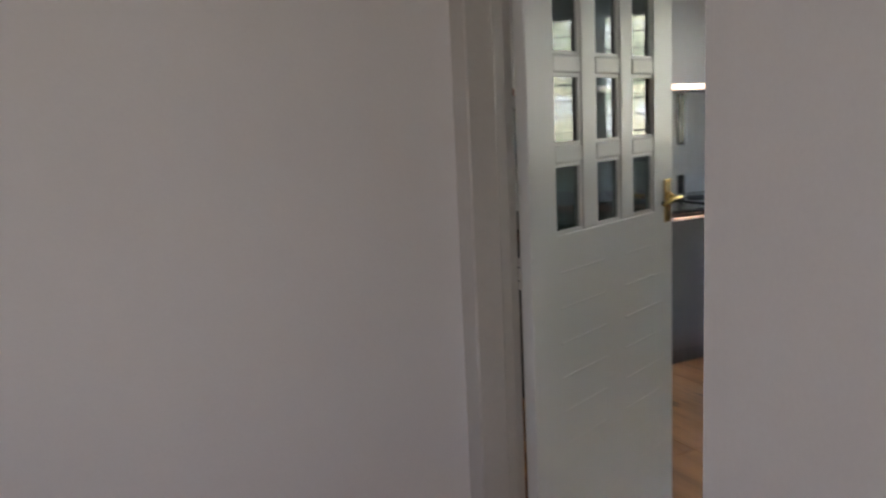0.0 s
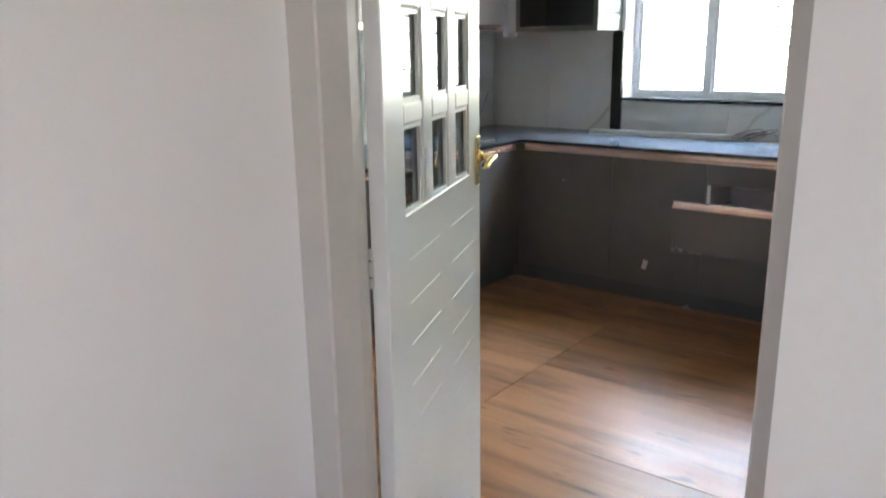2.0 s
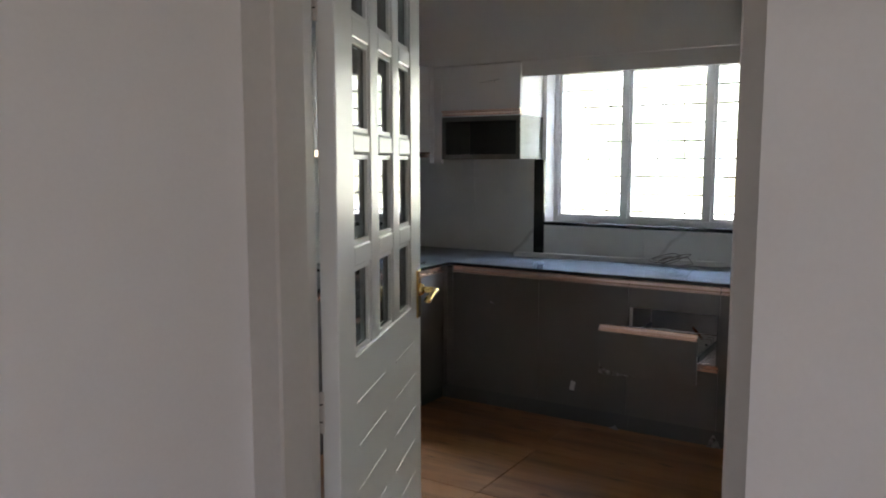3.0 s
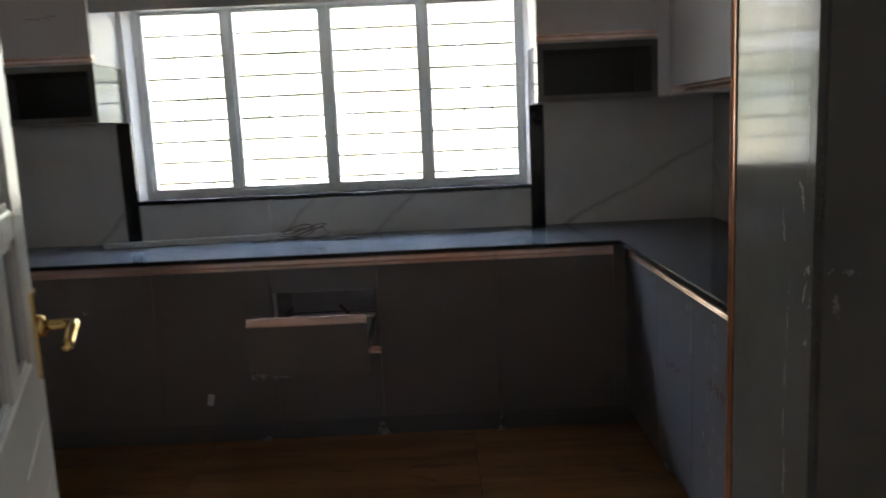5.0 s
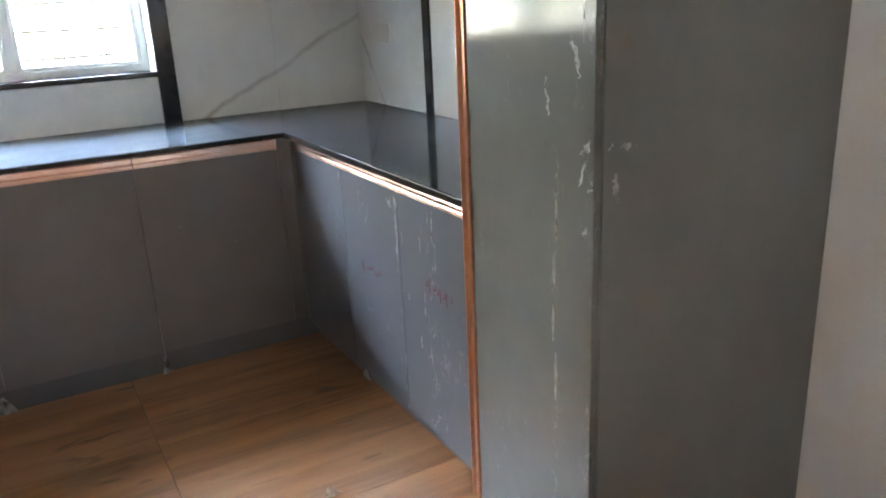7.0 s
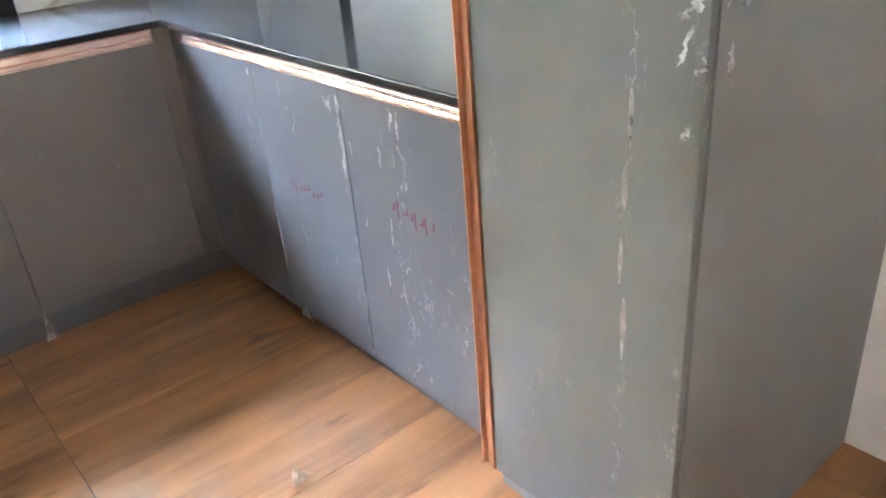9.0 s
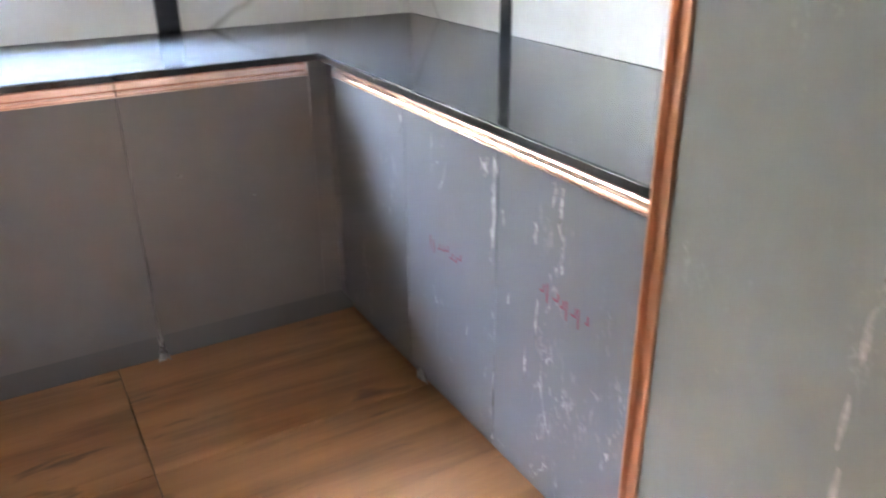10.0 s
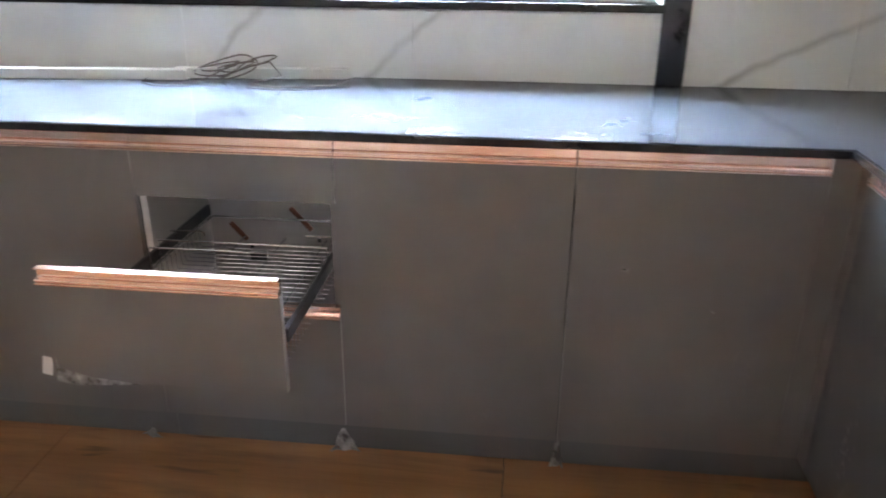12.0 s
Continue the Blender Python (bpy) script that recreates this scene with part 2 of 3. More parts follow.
PVC = surface("white_pvc", (0.74, 0.73, 0.70), 0.4, vary=0.06, scale=10)
CABLE = surface("grey_brown_cable", (0.16, 0.13, 0.12), 0.5, vary=0.25, scale=12)
FILM_DULL = surface("dull_film_glue", (0.34, 0.32, 0.30), 0.35, vary=0.15, scale=30, fine=150, bump=0.3, distance=0.002, thin=0.6)
SCRAP = surface("tan_paper_scrap", (0.50, 0.36, 0.25), 0.7, vary=0.15, scale=30)
FILM = surface("torn_white_film", (0.58, 0.57, 0.55), 0.3, vary=0.12, scale=30, fine=150, bump=0.25, distance=0.003, thin=0.8)
PAPER = surface("white_sticker", (0.75, 0.74, 0.72), 0.5, vary=0.05, scale=30)
RED_INK = surface("red_marker", (0.17, 0.025, 0.05), 0.5, vary=0.25, scale=60)
PENCIL = surface("grey_pencil", (0.22, 0.20, 0.20), 0.6, vary=0.25, scale=60)
RUST = surface("rust_brown_paint", (0.22, 0.09, 0.05), 0.6, vary=0.25, scale=20)
HOB_GLASS = surface("black_hob_glass", (0.01, 0.01, 0.011), 0.08, vary=0.2, scale=10, bump=0.01, rvary=0.03)
CLEAR = glass("clear_glass", (0.97, 0.99, 0.98))
TINTED = glass("door_glass", (0.24, 0.29, 0.29))


# ---------------------------------------------------------------- mesh tools
def box(bm, x0, x1, y0, y1, z0, z1, bevel=0.0):
    m = Matrix.LocRotScale(((x0 + x1) / 2, (y0 + y1) / 2, (z0 + z1) / 2), None, (abs(x1 - x0), abs(y1 - y0), abs(z1 - z0)))
    geo = bmesh.ops.create_cube(bm, size=1, matrix=m)
    if bevel:
        edges = list({e for v in geo["verts"] for e in v.link_edges})
        bmesh.ops.bevel(bm, geom=edges, offset=bevel, segments=2, affect="EDGES", profile=0.5)
    return bm


def boxed(*spans, bevel=0.0):
    bm = bmesh.new()
    for s in spans:
        box(bm, *s, bevel=bevel)
    return bm


def extruded(profile, a, b, axis="x"):
    """A prism: profile points (p, q) swept from a to b along axis; p, q are the other two axes in order."""
    bm = bmesh.new()
    rings = []
    for s in (a, b):
        ring = []
        for p, q in profile:
            co = {"x": (s, p, q), "y": (p, s, q), "z": (p, q, s)}[axis]
            ring.append(bm.verts.new(co))
        rings.append(ring)
    n = len(profile)
    for i in range(n):
        bm.faces.new((rings[0][i], rings[0][(i + 1) % n], rings[1][(i + 1) % n], rings[1][i]))
    bm.faces.new(rings[0])
    bm.faces.new(rings[1])
    bmesh.ops.recalc_face_normals(bm, faces=bm.faces)
    return bm


def ring(axis, outer, inner, a, b):
    """A flat rectangular frame: outer and inner (p0, p1, q0, q1), thickness from a to b along axis."""
    bm = bmesh.new()
    loops = []
    for s in (a, b):
        for p0, p1, q0, q1 in (outer, inner):
            loop = []
            for p, q in ((p0, q0), (p1, q0), (p1, q1), (p0, q1)):
                loop.append(bm.verts.new({"x": (s, p, q), "y": (p, s, q), "z": (p, q, s)}[axis]))
            loops.append(loop)
    oa, ia, ob, ib = loops
    for k in range(4):
        n = (k + 1) % 4
        bm.faces.new((oa[k], oa[n], ia[n], ia[k]))
        bm.faces.new((ob[k], ob[n], ib[n], ib[k]))
        bm.faces.new((oa[k], oa[n], ob[n], ob[k]))
        bm.faces.new((ia[k], ia[n], ib[n], ib[k]))
    bmesh.ops.recalc_face_normals(bm, faces=bm.faces)
    return bm


def softened(bm, offset):
    bmesh.ops.bevel(bm, geom=bm.edges[:], offset=offset, segments=2, affect="EDGES", profile=0.5)
    return bm


def tube(bm, points, r, sides=8):
    points = [Vector(p) for p in points]
    rings = []
    for i, p in enumerate(points):
        d = (points[min(i + 1, len(points) - 1)] - points[max(i - 1, 0)]).normalized()
        side = d.orthogonal().normalized() if i == 0 else (last - d * last.dot(d)).normalized()
        last = side
        up = d.cross(side)
        rings.append([bm.verts.new(p + r * (math.cos(a) * side + math.sin(a) * up)) for a in (2 * math.pi * k / sides for k in range(sides))])
    for a, b in zip(rings, rings[1:]):
        for k in range(sides):
            bm.faces.new((a[k], a[(k + 1) % sides], b[(k + 1) % sides], b[k]))
    bm.faces.new(rings[0][::-1])
    bm.faces.new(rings[-1])
    return bm


def meshed(name, bm, material, smooth=False):
    bmesh.ops.recalc_face_normals(bm, faces=bm.faces)
    data = bpy.data.meshes.new(name)
    bm.to_mesh(data)
    bm.free()
    data.materials.append(material)
    if smooth:
        for f in data.polygons:
            f.use_smooth = True
    return new(name, data)


def part(name, bm, material, parent, label="", smooth=False):
    ob = meshed(name, bm, material, smooth)
    ob.parent = parent
    return tagged(ob, label)


def thing(name, label, category, m=None, group=""):
    ob = new(name)
    ob.empty_display_size = 0.1
    if m is not None:
        ob.matrix_basis = m
    return tagged(ob, label, category, group)


def single(name, bm, material, label, category, group="", kind="", m=None, smooth=False):
    ob = meshed(name, bm, material, smooth)
    if m is not None:
        ob.matrix_basis = m
    return tagged(ob, label, category, group, kind)


def structure(name, bm, material, label, category):
    return single(name, bm, material, label, category, kind="structure")


# ---------------------------------------------------------------- plan
X_WIN, X_DOOR_IN, X_DOOR_HALL = 4.63, 1.06, 0.874
Y_RIGHT, Y_LEFT, Y_HALL = -0.131, 3.86, 1.73
CEIL = 2.75
TOP, SLAB = 0.88, 0.02
F_BACK, F_RIGHT, F_LEFT = 3.995, 0.49, 3.24
WIN_Y0, WIN_Y1, WIN_Z0, WIN_Z1 = 0.83, 2.875, 1.095, 2.10

# walls, floor base, ceilings
structure("wall_east", boxed((X_WIN, 4.86, -0.281, WIN_Y0, 0, CEIL), (X_WIN, 4.86, WIN_Y1, 4.01, 0, CEIL), (X_WIN, 4.86, WIN_Y0, WIN_Y1, 0, WIN_Z0), (X_WIN, 4.86, WIN_Y0, WIN_Y1, WIN_Z1, CEIL)), PLASTER, "white plastered window wall of the kitchen", "wall")
structure("wall_south", boxed((X_DOOR_IN, X_WIN, -0.281, Y_RIGHT, 0, CEIL)), PLASTER, "white plastered kitchen side wall", "wall")
structure("wall_north", boxed((X_DOOR_IN, X_WIN, Y_LEFT, 4.01, 0, CEIL)), PLASTER, "white plastered kitchen side wall", "wall")
structure("wall_west", boxed((X_DOOR_HALL, X_DOOR_IN, -1.35, 0.914, 0, CEIL), (0.90, X_DOOR_IN, 0.914, 1.75, 2.13, CEIL), (0.90, X_DOOR_IN, 1.75, 4.01, 0, CEIL)), PLASTER, "white plastered wall with the kitchen doorway", "wall")
structure("wall_hall_side", boxed((-1.95, 0.90, Y_HALL, 1.88, 0, CEIL)), PLASTER, "plain pale grey plastered hall wall", "wall")
# the openings in these two unseen walls are invented, cut for the added lamps
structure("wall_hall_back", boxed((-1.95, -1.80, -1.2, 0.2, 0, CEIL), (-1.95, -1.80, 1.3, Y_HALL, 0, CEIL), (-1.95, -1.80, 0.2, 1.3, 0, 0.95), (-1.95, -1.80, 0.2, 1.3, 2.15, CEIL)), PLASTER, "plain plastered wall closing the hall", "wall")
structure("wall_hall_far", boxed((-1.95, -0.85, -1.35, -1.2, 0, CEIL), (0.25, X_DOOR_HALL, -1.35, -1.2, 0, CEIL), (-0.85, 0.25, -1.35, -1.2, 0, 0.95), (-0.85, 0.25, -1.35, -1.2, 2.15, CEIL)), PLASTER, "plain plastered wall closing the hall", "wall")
structure("ceiling", boxed((-1.95, 4.86, -1.35, 4.01, CEIL, CEIL + 0.12)), CEILING, "plain white ceiling", "ceiling")
floor = structure("floor", boxed((-1.95, 4.86, -1.35, 4.01, -0.1, -0.004)), GROUT, "wood-look porcelain tile floor with dark joints", "floor")
structure("ground", boxed((-40, 60, -50, 50, -0.6, -0.5)), surface("garden_soil", (0.09, 0.10, 0.05), 0.9, vary=0.3, scale=1.0), "green and brown garden ground outside", "ground")

# door frame
def build_door_frame():
    bm = boxed((0.961, 1.045, 0.915, 0.958, 0, 2.12), (0.961, 1.013, 0.959, 1.671, 2.05, 2.12), bevel=0.004)
    post = extruded([(0.90, 1.75), (0.90, 1.664), (0.904, 1.660), (0.972, 1.660), (0.978, 1.666), (1.008, 1.674), (1.014, 1.680), (1.038, 1.698), (1.046, 1.705), (1.046, 1.75)], 0, 2.12, "z")
    data = bpy.data.meshes.new("post")
    post.to_mesh(data)
    post.free()
    bm.from_mesh(data)
    bpy.data.meshes.remove(data)
    return structure("door_frame", bm, FRAME_PAINT, "grey-white painted wooden door frame", "door frame")


build_door_frame()

# bulkhead over the window and wall cabinets
structure("bulkhead", boxed((4.30, X_WIN, Y_RIGHT, Y_LEFT, 2.10, CEIL), bevel=0.003), LOFT, "pale grey laminate loft front above the window", "bulkhead")
structure("pelmet", boxed((4.302, 4.32, 0.832, 2.893, 2.005, 2.0985), bevel=0.001), LOFT, "pale grey laminate pelmet above the window", "pelmet")


# ---------------------------------------------------------------- window
def build_window():
    win = structure("window_1", softened(ring("x", (WIN_Y0, WIN_Y1, WIN_Z0, WIN_Z1), (WIN_Y0 + 0.03, WIN_Y1 - 0.03, WIN_Z0 + 0.032, WIN_Z1 - 0.032), 4.765, 4.825), 0.003), UPVC, "white four-panel window with black iron grille, overbright daylight", "window")
    for y in (1.36, 1.8725, 2.3875):
        part("mullion", boxed((4.76, 4.83, y - 0.019, y + 0.019, WIN_Z0 + 0.032, WIN_Z1 - 0.032), bevel=0.004), UPVC, win)
    edges = (WIN_Y0 + 0.03, 1.341, 1.379, 1.8535, 1.8915, 2.3685, 2.4065, WIN_Y1 - 0.03)
    for a, b in zip(edges[::2], edges[1::2]):
        z0, z1 = WIN_Z0 + 0.032, WIN_Z1 - 0.032
        part("sash", softened(ring("x", (a, b, z0, z1), (a + 0.017, b - 0.017, z0 + 0.017, z1 - 0.017), 4.775, 4.812), 0.003), UPVC, win)
        pane = part("pane", boxed((4.792, 4.796, a + 0.02, b - 0.02, z0 + 0.02, z1 - 0.02)), CLEAR, win)
        pane.visible_shadow = False
    part("window_sill", boxed((4.622, 4.765, WIN_Y0, WIN_Y1, WIN_Z0 - 0.03, WIN_Z0), bevel=0.003), UPVC, win, "white sill")
    part("sill_edge", boxed((4.606, 4.622, WIN_Y0, WIN_Y1, WIN_Z0 - 0.018, WIN_Z0 + 0.004), bevel=0.002), BLACK_STRIP, win, "black stone sill edge")
    grille = thing("window_grille", "black iron grille of thin rods behind the window", "grille")
    z = WIN_Z0 + 0.075
    levels = []
    while z < WIN_Z1 - 0.03:
        levels.append(z)
        part("rod", tube(bmesh.new(), [(4.85, WIN_Y0, z), (4.85, WIN_Y1, z)], 0.0058, 6), IRON, grille)
        z += 0.112
    rnd = random.Random(4)
    for a, b in zip(edges[::2], edges[1::2]):
        for share in (0.36, 0.70):
            for k, lev in enumerate(levels[:-1]):
                if k in (0, 3, 4, 6):
                    y = a + (b - a) * (1 - share) + rnd.uniform(-0.02, 0.02)
                    part("rod", tube(bmesh.new(), [(4.85, y, lev - 0.02), (4.85, y, lev + 0.07)], 0.0042, 6), IRON, grille)
    return win


build_window()
backdrop = structure("backdrop", boxed((9.0, 9.1, -9, 13, -0.5, 9.0)), far_trees(), "glowing backdrop of green garden and white sky beyond the window", "backdrop")


# ---------------------------------------------------------------- door
def build_door():
    """Hinged at the origin, leaf along local x, seen face at local y = 0, thickness behind it."""
    door = thing("door_1", "white painted panel door with twelve small panes, standing open", "door", pose(1.063, 1.669, 0, 0, 0, 22.3))
    w, h, t = 0.77, 2.04, 0.035
    cols = ((0.115, 0.245), (0.318, 0.448), (0.518, 0.648))
    rows = ((1.10, 1.28), (1.325, 1.505), (1.55, 1.73), (1.775, 1.93))
    part("leaf", softened(ring("y", (0, w, 0.025, h), (0.115, 0.648, 1.10, 1.93), 0, t), 0.003), DOOR_PAINT, door)
    for a, b in ((0.245, 0.318), (0.448, 0.518)):
        part("muntin", boxed((a, b, 0.001, t - 0.001, 1.10, 1.93), bevel=0.006), DOOR_PAINT, door)
    for a, b in ((1.28, 1.325), (1.505, 1.55), (1.73, 1.775)):
        for c0, c1 in cols:
            part("muntin", boxed((c0, c1, 0.001, t - 0.001, a, b), bevel=0.006), DOOR_PAINT, door)
    for z0, z1 in rows:
        for c0, c1 in cols:
            bead = ring("y", (c0, c1, z0, z1), (c0 + 0.009, c1 - 0.009, z0 + 0.009, z1 - 0.009), 0.006, 0.013)
            part("glazing_bead", bead, DOOR_PAINT, door)
            pane = part("pane", boxed((c0 - 0.002, c1 + 0.002, 0.015, 0.019, z0 - 0.002, z1 + 0.002)), TINTED, door, "clear glass pane")
            pane.visible_shadow = False
    # louvre-like ridges in two columns
    for (a, b), top in (((0.125, 0.35), 1.003), ((0.462, 0.69), 1.0)):
        for k in range(9):
            z = top - 0.0935 * k
            rise = 0.0011 if k < 6 else 0.0006
            ridge = extruded([(0.002, z + 0.004), (-rise, z), (0.002, z - 0.014)], a, b, "x")
            part("ridge", ridge, DOOR_PAINT, door)
    # hinges
    for z in (0.32, 1.02, 1.78):
        hinge = part("hinge", boxed((-0.005, 0.003, t - 0.005, t + 0.004, z - 0.04, z + 0.04), bevel=0.002), FRAME_PAINT, door)
        for k in (-0.017, 0.017):
            part("knuckle_joint", boxed((-0.0065, 0.0, t - 0.003, t + 0.0055, z + k - 0.0012, z + k + 0.0012)), IRON, hinge)
    # handle, plates both sides
    for side, y0 in (("front", 0.0), ("back", t)):
        s = -1 if side == "front" else 1
        bm = bmesh.new()
        box(bm, 0.712, 0.752, min(y0, y0 + s * 0.006), max(y0, y0 + s * 0.006), 1.058, 1.192, bevel=0.0025)
        handle = part("door_handle", bm, BRASS, door, "polished brass lever handle on a long plate")
        lever = bmesh.new()
        pts = [(0.732, y0, 1.136), (0.732, y0 + s * 0.03, 1.136), (0.732, y0 + s * 0.048, 1.136), (0.718, y0 + s * 0.056, 1.137), (0.69, y0 + s * 0.058, 1.141), (0.655, y0 + s * 0.056, 1.139), (0.625, y0 + s * 0.052, 1.127), (0.61, y0 + s * 0.05, 1.129)]
        tube(lever, pts, 0.0085, 10)
        part("lever", lever, BRASS, handle, smooth=True)
        rose = bmesh.new()
        bmesh.ops.create_cone(rose, cap_ends=True, segments=20, radius1=0.019, radius2=0.014, depth=0.012, matrix=pose(0.732, y0 + s * 0.011, 1.136, 90, 0, 0))
        part("rose", rose, BRASS, handle, smooth=True)
        part("keyhole", boxed((0.729, 0.735, y0 + s * 0.0062, y0 + s * 0.0068, 1.075, 1.09)), IRON, handle)
    return door


build_door()


# ---------------------------------------------------------------- cabinets
def profile_strip(w, z0, flip=False, tall=0.82):
    """Handle rail along local x on a front at local y = 0 that looks towards -y."""
    pts = [(0.016, 0.0), (-0.0055, 0.0), (-0.0065, 0.001), (-0.0065, 0.004), (-0.0055, 0.005), (-0.001, 0.006), (-0.001, 0.009), (-0.0055, 0.010), (-0.0065, 0.011), (-0.0065, 0.013), (-0.0055, 0.0145), (0.006, 0.016), (0.008, 0.018), (0.008, 0.034), (0.005, 0.038), (-0.0025, 0.0395), (-0.004, 0.0405), (-0.004, 0.042), (0.016, 0.042)]
    if flip:
        pts = [(p, 0.0512 - q) for p, q in pts]
    return extruded([(p, z0 + tall * q) for p, q in pts], 0.0015, w - 0.0015, "x")


def base_unit(w, m, front, group, label):
    unit = thing("base_cabinet", label, "cabinet", m, group)
    part("body", boxed((0.0003, w - 0.0003, 0.02, 0.58, 0.10, 0.858)), SEAM_SHADE, unit)
    door = part("door", boxed((0.0017, w - 0.0017, 0, 0.018, 0.102, 0.815)), front, unit)
    part("handle_rail", profile_strip(w, 0.8155, tall=1.0), COPPER, door, "rose copper handle rail")
    return unit


def drawer_unit(w, m, group):
    unit = thing("base_cabinet", "grey base cabinet with a wire drawer pulled open", "cabinet", m, group)
    part("side_panel", boxed((0.001, 0.017, 0.02, 0.58, 0.10, 0.858)), CARCASS, unit, "white board side")
    part("side_panel", boxed((w - 0.017, w - 0.001, 0.02, 0.58, 0.10, 0.858)), GREY, unit)
    part("back_panel", boxed((0.017, w - 0.017, 0.36, 0.372, 0.10, 0.858)), CARCASS, unit, "printed board back")
    part("bottom_panel", boxed((0.017, w - 0.017, 0.02, 0.36, 0.10, 0.118)), GREY, unit)
    part("top_panel", boxed((0.017, w - 0.017, 0.02, 0.36, 0.84, 0.858)), CARCASS, unit)
    top = part("fixed_panel", boxed((0.0015, w - 0.0015, 0, 0.018, 0.706, 0.815)), GREY, unit)
    part("handle_rail", profile_strip(w, 0.8155, tall=1.0), COPPER, top, "rose copper handle rail")
    low = part("drawer_front", boxed((0.0008, w - 0.0008, 0, 0.018, 0.102, 0.408)), GREY, unit)
    part("handle_rail", profile_strip(w, 0.4085), COPPER, low, "rose copper handle rail")
    out = -0.358
    front = part("drawer_front", boxed((-0.034, w - 0.022, out, out + 0.018, 0.430, 0.642), bevel=0.0006), GREY, unit, "open drawer front with film corners")
    rail = profile_strip(w + 0.012, 0.6425)
    bmesh.ops.translate(rail, verts=rail.verts, vec=(-0.034, out, 0))
    part("handle_rail", rail, COPPER, front, "rose copper handle rail")
    # wire basket: rails high at the back, floor wires dense in front, beaded wire ends at the sides
    basket = part("wire_basket", tube(bmesh.new(), [(0.03, out + 0.03, 0.53), (0.03, 0.345, 0.53), (w - 0.03, 0.345, 0.53), (w - 0.03, out + 0.03, 0.53)], 0.0035, 6), CHROME, unit, "chrome wire basket")
    n = 23
    for k in range(n + 1):
        y = out + 0.035 + k * 0.025
        part("wire", tube(bmesh.new(), [(0.026, y, 0.535), (0.03, y, 0.475), (w - 0.03, y, 0.475), (w - 0.026, y, 0.535)], 0.0014, 5), CHROME, basket)
    for y in (-0.03, 0.02):
        part("wire", tube(bmesh.new(), [(0.03, y, 0.535), (0.03, y, 0.588), (w - 0.03, y, 0.588), (w - 0.03, y, 0.535)], 0.0024, 6), CHROME, basket)
    for run in ([(0.028, 0.095, 0.582), (0.105, 0.095, 0.585), (0.113, 0.095, 0.582), (0.115, 0.095, 0.573)], [(w - 0.10, 0.095, 0.585), (w - 0.017, 0.095, 0.585)]):
        part("wire", tube(bmesh.new(), run, 0.0022, 6), CHROME, basket)
    for x in (0.12, w / 2, w - 0.12):
        part("wire", tube(bmesh.new(), [(x, out + 0.03, 0.472), (x, 0.345, 0.472)], 0.003, 6), CHROME, basket)
    for x0, x1 in ((0.017, 0.028), (w - 0.028, w - 0.017)):
        part("slide", boxed((x0, x1, out + 0.02, 0.345, 0.535, 0.565), bevel=0.002), STEEL_DARK, unit, "dark steel runner")
    for x, z, half in ((0.10, 0.483, 0.034), (0.285, 0.528, 0.044)):
        brace = boxed((-half, half, -0.004, 0, -0.008, 0.008), bevel=0.002)
        bmesh.ops.transform(brace, matrix=pose(x, 0.3595, z, 0, 48, 0), verts=brace.verts)
        part("bracket", brace, RUST, unit, "rust-brown bracket")
    for x, z in ((0.135, 0.438), (0.335, 0.466)):
        part("screw_head", boxed((x - 0.006, x + 0.006, 0.355, 0.3595, z - 0.006, z + 0.006), bevel=0.002), STEEL_DARK, unit)
    part("clip", boxed((0.13, 0.18, 0.345, 0.3595, 0.395, 0.425), bevel=0.002), STEEL_DARK, unit, "black plastic clip")
    # film clinging to the lower corner of the open front
    film = bmesh.new()
    vs = [film.verts.new(p) for p in ((-0.024, out - 0.002, 0.488), (-0.016, out - 0.006, 0.458), (0.05, out - 0.005, 0.440), (0.16, out - 0.003, 0.429), (0.02, out - 0.008, 0.420), (-0.028, out - 0.004, 0.424))]
    film.faces.new((vs[0], vs[1], vs[5]))
    film.faces.new((vs[1], vs[2], vs[4], vs[5]))
    film.faces.new((vs[2], vs[3], vs[4]))
    bmesh.ops.solidify(film, geom=film.faces[:], thickness=0.0006)
    part("film", film, FILM, front, "torn clear film")
    return unit


BACK = "base cabinets under the window"
for a, b in ((3.20, 2.62), (2.62, 2.088), (1.61, 1.072), (1.072, 0.545)):
    base_unit(a - b, pose(F_BACK, a, 0, 0, 0, -90), GREY, BACK, "grey laminate base cabinet with rose copper handle rail")
drawer_unit(2.088 - 1.61, pose(F_BACK, 2.088, 0, 0, 0, -90), BACK)
SIDE = "base cabinets along the side wall"
for a, b in ((3.945, 3.50), (3.50, 3.085), (3.085, 2.605)):
    base_unit(a - b, pose(a, F_RIGHT, 0, 0, 0, 180), GREY_FILM, SIDE, "grey base cabinet under scuffed protective film")
LEFT = "base cabinets along the far side wall"
for a in (1.40, 1.91, 2.42, 2.93, 3.44):
    base_unit(0.51, pose(a, F_LEFT, 0, 0, 0, 0), GREY, LEFT, "grey laminate base cabinet with rose copper handle rail")
single("corner_filler", extruded([(3.947, F_RIGHT), (F_BACK, F_RIGHT), (F_BACK, 0.5449), (4.013, 0.5449), (4.013, F_RIGHT - 0.018), (3.947, F_RIGHT - 0.018)], 0.102, 0.858, "z"), GREY, "grey laminate filler strip in the cabinet corner", "filler")
single("corner_filler", extruded([(3.952, F_LEFT), (F_BACK, F_LEFT), (F_BACK, 3.202), (4.013, 3.202), (4.013, F_LEFT + 0.018), (3.952, F_LEFT + 0.018)], 0.102, 0.858, "z"), GREY, "grey laminate filler strip in the cabinet corner", "filler")


